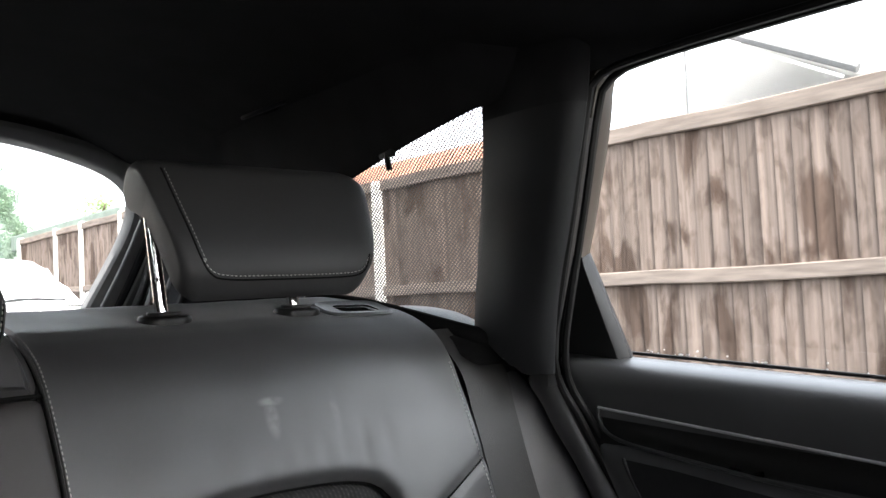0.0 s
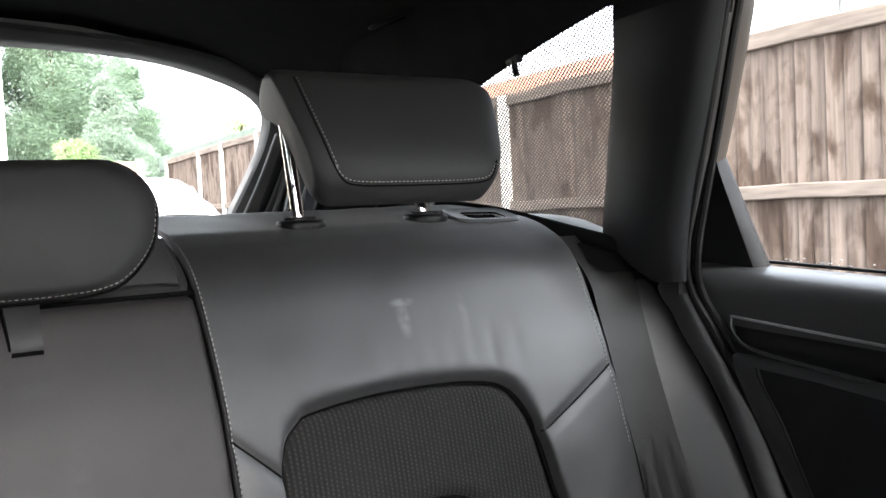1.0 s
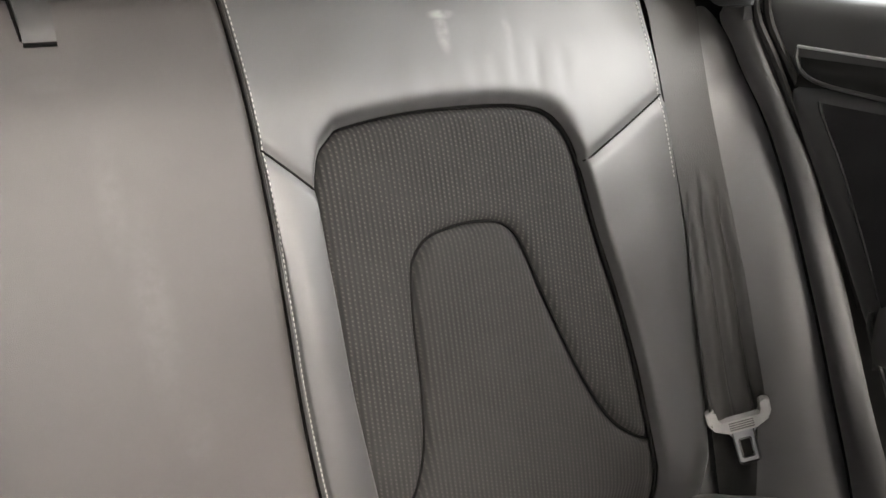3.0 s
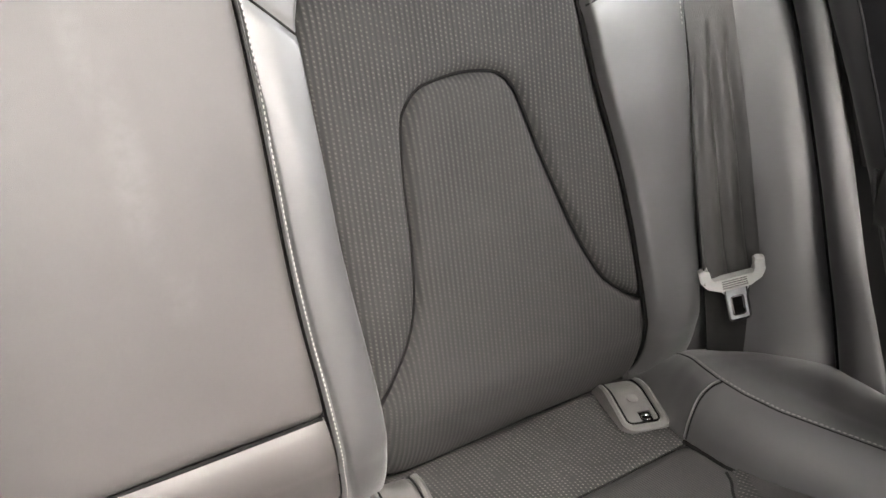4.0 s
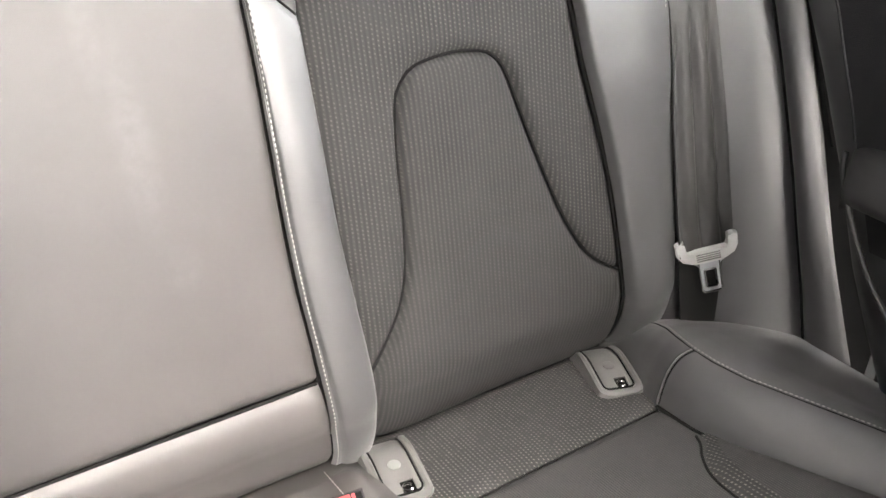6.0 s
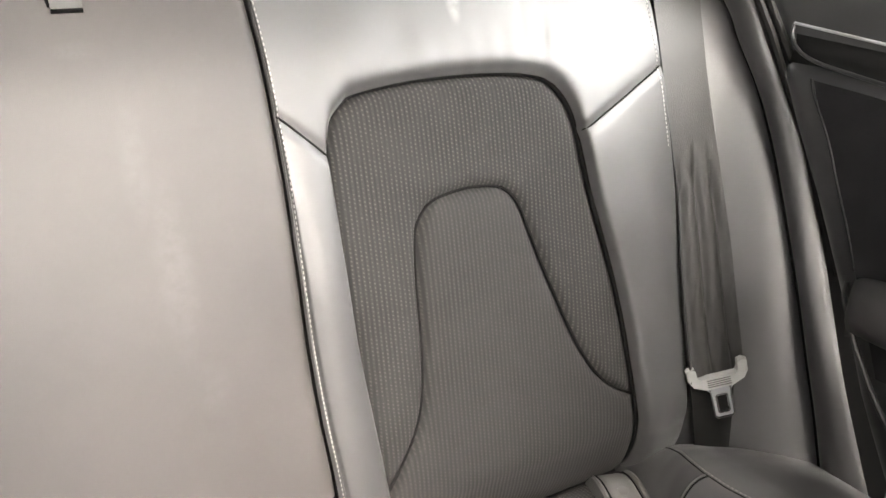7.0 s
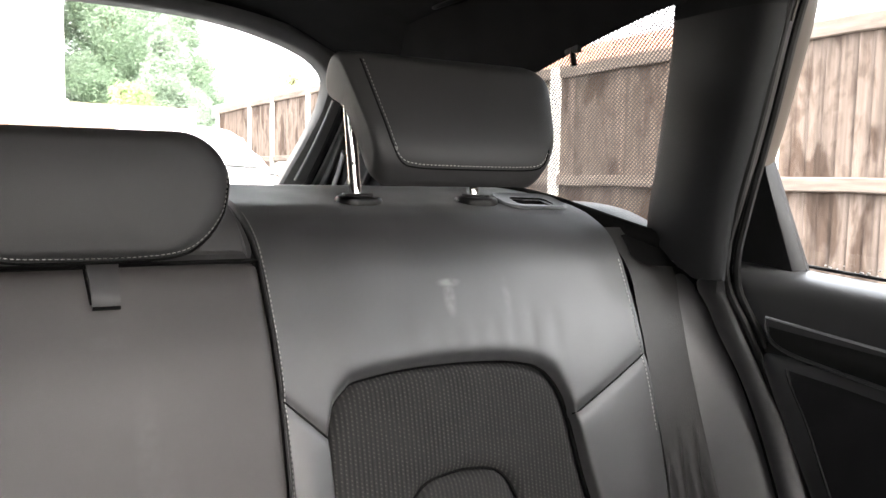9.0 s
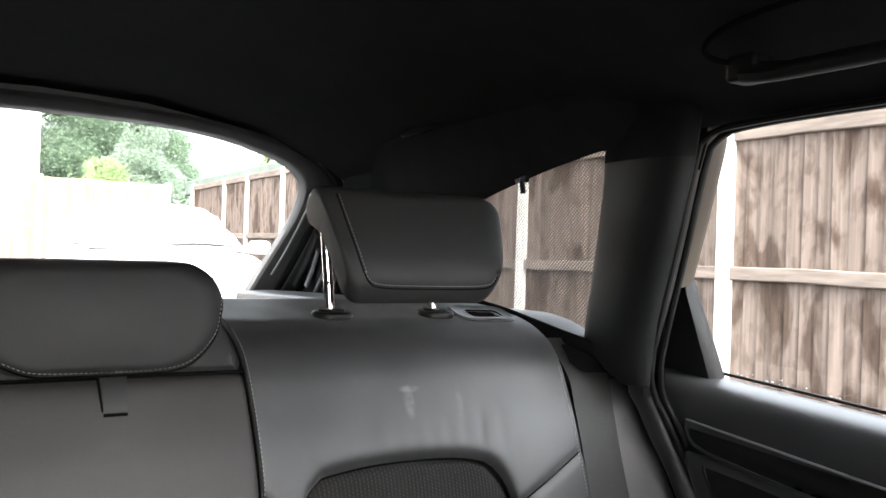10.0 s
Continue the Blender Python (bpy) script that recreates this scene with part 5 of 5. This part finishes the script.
def tail_curve(pts, n):
    c = catmull(pts, n)
    full = np.vstack([c[::-1] * (-1, 1), c[1:]])
    return full


open_c = tail_curve([(0.0, 1.3205), (0.1, 1.320), (0.2, 1.318), (0.30, 1.312), (0.40, 1.298), (0.51, 1.270), (0.567, 1.238), (0.583, 1.205), (0.585, 1.16), (0.574, 1.10), (0.551, 1.0), (0.533, 0.90)], 70)
out_c = tail_curve([(0.0, 1.346), (0.1, 1.344), (0.2, 1.339), (0.34, 1.331), (0.50, 1.303), (0.60, 1.256), (0.645, 1.21), (0.665, 1.16), (0.664, 1.10), (0.650, 1.0), (0.635, 0.90)], 70)
rows = []
for k, (f, d) in enumerate(((0, 0.05), (0, 0.012), (0.06, 0.002), (0.15, 0), (0.55, -0.012), (0.62, -0.012), (0.66, -0.002), (0.95, -0.01), (1.0, 0.004), (1.0, 0.03))):
    rows.append([(a[0] * (1 - f) + b[0] * f, tail_y(a[1] * (1 - f) + b[1] * f) + d, a[1] * (1 - f) + b[1] * f) for a, b in zip(open_c, out_c)])
rows.append([(p[0] * 1.10, p[1] - 0.01, 1.1 + (p[2] - 1.1) * 1.2 if p[2] > 1.1 else p[2]) for p in rows[-1]])
part("frame", grid(rows), FRAMEGREY, tail, "grey moulded rear window frame")
pane = part("pane", grid([[(x, tail_y(z) + 0.035, z) for x in np.linspace(-0.65, 0.65, 5)] for z in (0.90, 1.34)]), TINTED, tail, "clear rear window")
pane.visible_shadow = False
# gap, seal and gas strut beside the frame
gap = [(x * 1.03, tail_y(z) - 0.02, z) for x, z in out_c if x > 0.40 and z < 1.29]
part("gap_seal", tube(gap, 0.010, 8), RUBBER, tail, "black tailgate seal")
# raised edges and the dark shut line of the frame
for name, bottom, top, r, mat, text in (("raised_edge", (0.578, 1.01), (0.601, 1.185), 0.0035, MOULDED, "grey moulded edge"), ("shut_line", (0.608, 0.97), (0.630, 1.175), 0.009, RUBBER, "black shut line"), ("raised_edge", (0.621, 0.97), (0.640, 1.165), 0.004, MOULDED, "grey moulded edge")):
    line = [(bottom[0] * (1 - f) + top[0] * f + 0.004 * math.sin(3.14 * f), bottom[1] * (1 - f) + top[1] * f) for f in np.linspace(0, 1, 9)]
    part(name, tube([(x, tail_y(z) - 0.012, z) for x, z in line], r, 8), mat, tail, text)
part("gas_strut", tube([(0.668, 0.80, 1.15), (0.662, 0.98, 0.96), (0.655, 1.05, 0.89)], 0.009, 10), DARKGREY, tail, "dark gas strut")
part("strut_rod", tube([(0.672, 0.66, 1.20), (0.655, 0.80, 1.15)], 0.004, 8), STEEL, tail)
rear_side = thing("rear_side_trim", (0.68, 0.7, 0.9), "black felt trim between quarter and rear windows", "side trim")
rows = []
for z in np.linspace(0.90, 1.33, 18):
    ye = tail_y(z) - 0.06
    rows.append([(0.60 - 0.10 * max(0, z - 1.0) + 0.065 * math.sin(min(1, t * 1.5) * 1.57), 0.44 + (ye - 0.44) * t, z) for t in np.linspace(0, 1, 14)])
part("panel", grid(rows), LINER, rear_side)
for y0, z0, y1, z1, w in ((0.985, 1.155, 1.185, 0.985, 0.010), (0.955, 1.120, 1.09, 0.985, 0.012), (0.945, 1.075, 1.01, 0.985, 0.009)):
    part("moulded_rib", tube([(0.652, y0, z0), (0.655, 0.5 * (y0 + y1) + 0.004, 0.5 * (z0 + z1)), (0.650, y1, z1)], w, 8, 0.6), MOULDED, rear_side, "grey moulded rib")
part("panel_rib", tube([(0.645, 0.66, 1.16), (0.655, 0.82, 1.02), (0.655, 0.90, 0.93)], 0.008, 8), PLASTIC, rear_side)
part("panel_rib", tube([(0.64, 0.54, 1.12), (0.65, 0.70, 1.0), (0.65, 0.76, 0.93)], 0.006, 8), PLASTIC, rear_side)

# ---- fittings on the headliner ----
grab = thing("grab_handle", (0.53, -0.48, 1.28), "folded black grab handle on the headliner", "grab handle")
gp = catmull([(0.545, -0.385, 1.268), (0.528, -0.41, 1.262), (0.522, -0.44, 1.258), (0.520, -0.50, 1.257), (0.522, -0.56, 1.258), (0.528, -0.59, 1.262), (0.545, -0.615, 1.268)], 40)
part("grip", tube(gp, 0.009, 10, 1.3), PLASTIC, grab)
for y in (-0.395, -0.605):
    part("mount", box(0.525, 0.56, y - 0.018, y + 0.018, 1.258, 1.285, 0.006, 3), RUBBER, grab)
rimp = [(0.512 + 0.03 * math.cos(a), -0.50 + 0.135 * math.sin(a), 1.287 - 0.020 * math.cos(a)) for a in np.linspace(0, 2 * math.pi, 50)]
part("recess_rim", tube(rimp, 0.003, 6), CREASE, grab)
cap = thing("roof_socket", (0.54, 0.25, 1.29), "round black cargo net socket in the headliner", "roof fitting")
cm = Matrix.Translation((0.540, 0.25, roof_z(0.540, 0.25) + 0.001)) @ pose(0, 0, 0, 180, -24, 0)
part("disc", moved(extruded(rounded(0.085, 0.085, 0.042, 8), 0.006, lambda a, b, d: (a, b, d), 0.003, 3), cm), PLASTIC, cap)
part("keyhole", moved(joined(extruded(rounded(0.026, 0.026, 0.0125, 6), 0.003, lambda a, b, d: (a, b, d + 0.007)), box(-0.006, 0.006, -0.028, 0.0, 0.007, 0.0095, 0.001)), cm), CREASE, cap)

# ---- side fence: concrete posts and board panels ----
POSTS = [-5.42, -3.51, -1.60, 0.31, 2.22, 4.13, 6.04, 7.75, 9.3, 10.75, 11.86, 13.75]
FX = 3.7


def fence_post(x, y, h, fence):
    p = [(-0.0475, -0.05), (0.0475, -0.05), (0.0475, -0.016), (0.032, -0.012), (0.032, 0.012), (0.0475, 0.016), (0.0475, 0.05), (-0.0475, 0.05), (-0.0475, 0.016), (-0.032, 0.012), (-0.032, -0.012), (-0.0475, -0.016)]
    rows = [[(x + a, y + b, z) for b, a in p] for z in (0, h - 0.02)] + [[(x + a * 0.8, y + b * 0.8, h) for b, a in p]]
    part("post", cap_ends(grid(rows, True)), CONCRETE, fence, "pale slotted concrete post", False)


BOARD = box(-0.009, 0.006, -0.068, 0.068, 0.0, 1.0, 0.003, 1)
for v in BOARD.verts:
    v.co.x -= 0.007 * (v.co.y / 0.068)
board_mesh = mesh_of("board", BOARD)
board_mesh.materials.append(WOOD)
new_board_mesh = board_mesh.copy()
new_board_mesh.materials.clear()
new_board_mesh.materials.append(NEWWOOD)
rng = random.Random(11)


def fence_panel(fence, x, y0, y1, top, across=False, boards=board_mesh, railmat=RAILWOOD, rail_z=1.02):
    """A panel of upright boards with rails and a capping, between two posts; across turns it square to the side fence."""
    L = y1 - y0
    m = Matrix.Translation((x, y0, 0)) @ (pose(0, 0, 0, 0, 0, -90) if across else Matrix.Identity(4))

    def rail(z, h, d):
        b = bmesh.new()
        rows = []
        for y in np.linspace(0, L, 9):
            w = 0.004 * math.sin(y * 5 + y0) + 0.003 * math.sin(y * 13 + x)
            rows.append([(a, y, z + c + w) for a, c in ((-d, -h / 2 + 0.006), (-d + 0.006, -h / 2), (d * 0.3, -h / 2), (d * 0.3, h / 2), (-d + 0.006, h / 2), (-d, h / 2 - 0.006))])
        return cap_ends(grid(rows, True))

    ob = part("panel", joined(rail(rail_z, 0.075, 0.045), rail(0.30, 0.075, 0.045), rail(top - 0.035, 0.085, 0.038)), railmat, None, "rails and capping", False)
    under(ob, fence)
    ob.matrix_basis = m

    n = int(round(L / 0.088))
    for k in range(n):
        b = new("board", boards)
        b.parent = ob
        b.matrix_basis = Matrix.Translation((rng.uniform(-0.002, 0.002), (k + 0.5) * L / n, 0.12)) @ pose(0, 0, 0, rng.uniform(-0.25, 0.25), 0, 0) @ Matrix.Diagonal((1, L / n / 0.122, top - 0.14, 1))
    g = part("gravel_board", box(-0.025, 0.02, 0, L, 0.0, 0.13, 0.004, 1), CONCRETE, None)
    g.parent = ob
    return ob


def fence_top(y):
    return 1.84 if y < 5.9 else 1.95 if y < 7.6 else 2.12


side_fence = thing("board_fence", (FX, 4.0, 0), "weathered brown board fence between pale concrete posts", "fence")
far_fence = thing("board_fence", (-1.0, 14.0, 0), "newer orange board fence between pale concrete posts", "fence")
for y in POSTS:
    fence_post(FX, y, fence_top(y - 0.3) + (0.03 if y > 5 else 0.0), side_fence)
for a, b in zip(POSTS[:-1], POSTS[1:]):
    fence_panel(side_fence, FX, a + 0.04, b - 0.04, fence_top(a), rail_z=1.02 + (fence_top(a) - 1.84) * 0.8)

# far fence, square to the side fence, of newer wood
BX = [-6.2, -4.3, -2.45, -0.6, 1.26, 3.29]
for x in BX:
    fence_post(x, 14.0, 2.16, far_fence)
for a, b in zip(BX[:-1], BX[1:]):
    fence_panel(far_fence, a + 0.04, 14.0, 14.0 + (b - a - 0.08), 2.12, True, new_board_mesh, NEWWOOD, 1.35)

# ---- parked white car ----
car = thing("parked_car", (1.75, 8.0, 0), "white hatchback parked facing this car", "car")
CX, CY = 1.77, 5.95
secs = [  # distance from the nose, half width, sill, belt height, belt half width
    (0.00, 0.62, 0.30, 0.60, 0.55), (0.06, 0.74, 0.24, 0.72, 0.66), (0.25, 0.82, 0.20, 0.80, 0.72), (0.60, 0.86, 0.20, 0.90, 0.74), (1.10, 0.87, 0.20, 0.99, 0.75),
    (1.40, 0.87, 0.20, 1.02, 0.76), (2.20, 0.875, 0.20, 1.03, 0.77), (3.20, 0.87, 0.20, 1.05, 0.75), (3.75, 0.84, 0.22, 1.04, 0.70), (3.98, 0.76, 0.30, 0.92, 0.62)]
rows = []
for d, w, z0, z1, w1 in secs:
    half_sec = catmull([(w * 0.9, z0), (w, z0 + 0.12), (w, 0.5 * (z0 + z1)), (w * 0.985, z1 - 0.10), (w1 + 0.04, z1 - 0.01), (w1 - 0.06, z1 + 0.015), (w1 * 0.5, z1 + 0.035), (0, z1 + 0.045)], 30)
    rows.append([(CX + a, CY + d, b) for a, b in half_sec] + [(CX - a, CY + d, b) for a, b in half_sec[::-1][1:]])
part("body", cap_ends(grid(rows)), WHITEPAINT, car, "white painted body")
cab = [(1.12, 0.74, 1.02, 1.03), (1.40, 0.72, 1.02, 1.20), (1.75, 0.69, 1.03, 1.40), (2.00, 0.67, 1.03, 1.485), (2.40, 0.66, 1.03, 1.51), (3.00, 0.65, 1.04, 1.495), (3.40, 0.62, 1.05, 1.43), (3.70, 0.60, 1.05, 1.25), (3.88, 0.60, 1.0, 1.02)]
rows = []
for d, w, z0, z1 in cab:
    q = (z1 - z0) / 0.48
    half_sec = catmull([(w, z0 - 0.03), (w - 0.02 * q, z0 + 0.2 * q), (w - 0.10 * q, z1 - 0.07 * q), (w - 0.18 * q, z1 - 0.012 * q), (w * 0.4, z1 + 0.012), (0, z1 + 0.016)], 24)
    rows.append([(CX + a, CY + d, b) for a, b in half_sec] + [(CX - a, CY + d, b) for a, b in half_sec[::-1][1:]])
part("cabin", cap_ends(grid(rows)), WHITEPAINT, car)
# Opaque pale base colour stands in for the sky mirrored in the glass.
CARGLASS = material("car_glass_with_painted_reflection", (0.55, 0.58, 0.58), rough=0.08, vary=0.05, bump=0.0, spec=0.8)
ws = []
for t in np.linspace(0, 1, 8):
    d, z = 1.17 + 0.78 * t, 1.055 + 0.42 * t - 0.02 * t * t
    w = 0.69 - 0.15 * t
    ws.append([(CX + w * u, CY + d - 0.012 + 0.05 * u * u, z + 0.018 - 0.035 * u * u) for u in np.linspace(-1, 1, 13)])
part("windscreen", thick(grid(ws), 0.006), CARGLASS, car, "windscreen with its bright reflection painted pale")
for sx in (-1, 1):
    part("wiper", tube([(CX + 0.05 * sx - 0.05, CY + 1.10, 1.060 + 0.012), (CX + 0.05 * sx + 0.25, CY + 1.13, 1.085 + 0.012), (CX + 0.05 * sx + 0.52, CY + 1.15, 1.080)], 0.010, 6), RUBBER, car, "black wiper")
    mirror = extruded(rounded(0.22, 0.14, 0.05, 5), 0.10, lambda a, b, d: (CX + sx * 0.95 + a, CY + 1.38 + d, 1.08 + b), 0.03, 4)
    part("wing_mirror", mirror, WHITEPAINT, car, "white wing mirror")
    part("headlight", extruded(rounded(0.32, 0.14, 0.05, 5), 0.03, lambda a, b, d: (CX + sx * 0.52 + a, CY + 0.07 - d + 0.10 * abs(a + 0.16 * sx), 0.66 + b), 0.01, 3), CARGLASS, car)
    side_pane = grid([[(CX + sx * (0.735 - 0.10 * t), CY + d + 0.3 * t * (d < 2), 1.07 + 0.33 * t) for d in (1.6, 2.2, 2.8, 3.4)] for t in (0, 0.5, 1)])
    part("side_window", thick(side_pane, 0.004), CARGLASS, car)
    for d in (0.78, 3.25):
        tyre = part("tyre", moved(joined(tube([(0.245 * math.cos(a), 0, 0.245 * math.sin(a)) for a in np.linspace(0, 2 * math.pi, 33)], 0.07, 8)), Matrix.Translation((CX + sx * 0.80, CY + d, 0.315)) @ pose(0, 0, 0, 0, 0, 90)), RUBBER, car, "black tyre")
        part("rim", moved(extruded(rounded(0.40, 0.40, 0.199, 8), 0.05, lambda a, b, dd: (a, dd - 0.025, b), 0.01, 3), Matrix.Translation((CX + sx * 0.82, CY + d, 0.315)) @ pose(0, 0, 0, 0, 0, 90)), SILVER, tyre)
part("bonnet_gap", tube([(CX + 0.72 * math.sin(a), CY + 0.16 - 0.09 * math.cos(a) + 0.22 * (math.sin(a)) ** 4, 0.755 + 0.05 * math.sin(a) ** 2 + 0.052) for a in np.linspace(-1.4, 1.4, 40)], 0.006, 6), CREASE, car)
part("grille", box(CX - 0.45, CX + 0.45, CY - 0.02, CY + 0.03, 0.33, 0.50, 0.02), RUBBER, car, "black lower grille")

# ---- houses ----
def wall_box(name, bm, mat, parent, label=""):
    return part(name, bm, mat, parent, label, False)


house = thing("house", (-3.5, 22.0, 0), "white rendered house behind the far fence", "house")
wall_box("wall", box(-8.0, 1.9, 21.0, 28.0, 0, 6.2), RENDERWALL, house)
rf = grid([[(-8.3, 20.7, 6.1), (-8.3, 24.5, 8.4), (-8.3, 28.3, 6.1)], [(2.2, 20.7, 6.1), (2.2, 24.5, 8.4), (2.2, 28.3, 6.1)]])
wall_box("roof", thick(rf, 0.15), TILE, house)
part("wall_lamp", box(0.95, 1.1, 20.85, 21.0, 5.1, 5.45, 0.03), SLATE, house, "small dark wall lamp")
gable = thing("house", (15.0, 4.0, 0), "white rendered house with a dark verge beyond the side fence", "house")
wall_box("wall", box(12.6, 20.0, 2.0, 9.6, 0, 3.0), RENDERWALL, gable)
gv = grid([[(12.6, 2.0, 3.0), (12.6, 5.8, 4.85), (12.6, 9.6, 3.0)], [(20.0, 2.0, 3.0), (20.0, 5.8, 4.85), (20.0, 9.6, 3.0)]])
wall_box("gable_wall", cap_ends(gv), RENDERWALL, gable)
rv = grid([[(12.5, y, z) for y, z in ((3.95, 3.86), (5.8, 4.80), (9.9, 2.85))], [(20.2, y, z) for y, z in ((3.95, 3.86), (5.8, 4.80), (9.9, 2.85))]])
wall_box("roof", thick(rv, -0.16), RENDERWALL, gable)
part("verge", tube([(12.12, 3.9, 3.86), (12.12, 5.8, 4.83)], 0.07, 8), SLATE, gable, "dark grey verge")
part("verge_moss", tube([(12.1, 4.1, 3.78), (12.1, 5.75, 4.66)], 0.025, 6), RENDERWALL, gable, "pale underside board of the verge")
red = thing("house", (14.0, 14.0, 0), "brick bungalow with a red-brown tiled roof", "house")
wall_box("wall", box(9.0, 15.0, 9.4, 17.0, 0, 2.45), RENDERWALL, red)
rr_ = grid([[(8.7, y, 2.40), (12.0, y, 4.05), (15.3, y, 2.40)] for y in (9.1, 17.3)])
wall_box("roof", thick(rr_, 0.14), TILE, red, "red-brown tiled roof")
tele = thing("cable_pole", (11.0, 5.95, 0), "thin grey cable pole behind the fence", "pole")
part("shaft", tube([(11.0, 5.95, 0.0), (11.0, 5.95, 7.0)], 0.022, 6), SLATE, tele)
shed = thing("garage", (6.4, 14.5, 0), "low garage with a green-grey felt roof", "garage")
wall_box("wall", box(4.6, 7.5, 11.5, 17.0, 0, 2.15), RENDERWALL, shed)
wall_box("roof", box(4.4, 7.7, 11.3, 17.2, 2.15, 2.45, 0.03), MOSSGREEN, shed)

# ---- trees ----
def tree(name, x, y, h, r, base, leafmat, label, n, size, cone=False, seed=1):
    rng = random.Random(seed)
    ob = thing(name, (x, y, 0), label, "tree", "trees behind the far fence")
    trunk = [(x + 0.12 * math.sin(k * 0.9), y, h * 0.8 * k / 10) for k in range(11)]
    rows = []
    for k, p in enumerate(trunk):
        rad = 0.22 * (1 - 0.085 * k) * (h / 7)
        rows.append([(p[0] + rad * math.cos(a), p[1] + rad * math.sin(a), p[2]) for a in np.linspace(0, 2 * math.pi, 9)[:-1]])
    t = part("trunk", cap_ends(grid(rows, True)), BARK, ob)
    clumps = []
    for k in range(16):
        f = (k + 0.5) / 16
        zc = base + (h - base) * f
        rad = r * ((1 - f) ** 0.8 + 0.05 if cone else math.sin(math.pi * min(0.97, 0.18 + f * 0.8)) ** 0.7)
        for q in range(5):
            a = rng.uniform(0, 2 * math.pi)
            d = rad * rng.uniform(0.35, 0.85)
            clumps.append((x + d * math.cos(a), y + d * math.sin(a), zc + rng.uniform(-0.3, 0.3), rad * rng.uniform(0.28, 0.5) + 0.12))
    for k in range(0, len(clumps), 7):
        c = clumps[k]
        part("limb", tube([(x, y, max(0.3, c[2] - 0.8)), (0.5 * (x + c[0]), 0.5 * (y + c[1]), c[2] - 0.25), c[:3]], 0.035, 6), BARK, t)
    verts, faces = [], []
    for k in range(n):
        c = clumps[rng.randrange(len(clumps))]
        v = Vector((rng.gauss(0, 1), rng.gauss(0, 1), rng.gauss(0, 1) * 0.8)).normalized() * c[3] * rng.uniform(0.55, 1.08)
        p = Vector(c[:3]) + v
        u = Vector((rng.gauss(0, 1), rng.gauss(0, 1), rng.gauss(0, 0.6))).normalized()
        w = u.cross(Vector((rng.gauss(0, 1), rng.gauss(0, 1), rng.gauss(0, 1)))).normalized()
        s = size * rng.uniform(0.6, 1.4)
        i = len(verts)
        verts += [tuple(p - u * s), tuple(p + w * s * 0.45), tuple(p + u * s), tuple(p - w * s * 0.45)]
        faces.append((i, i + 1, i + 2, i + 3))
    me = bpy.data.meshes.new("crown")
    me.from_pydata(verts, [], faces)
    crown = under(finish(new("crown", me), leafmat, False), ob)
    tagged(crown, kind="stuff")
    return ob


tree("tree", 3.25, 23.5, 7.2, 1.75, 0.9, LEAF, "tall dark green leafy tree with an uneven crown", 120000, 0.042, False, 3)
tree("tree", 5.35, 24.5, 5.6, 1.15, 0.9, LEAF, "dark green leafy tree beside the tall one", 80000, 0.042, False, 4)
tree("tree", 4.25, 21.0, 4.5, 1.25, 0.9, LEAFPALE, "pale blue-green conifer with drooping sprays", 55000, 0.040, True, 5)
tree("bush", 2.9, 18.5, 2.75, 0.75, 0.8, LEAFYELLOW, "yellow-green garden bush above the fence", 16000, 0.04, False, 6)
tree("bush", 6.3, 17.5, 3.2, 0.7, 1.0, LEAFYELLOW, "thin yellowing bush beside the garage", 2500, 0.05, False, 8)
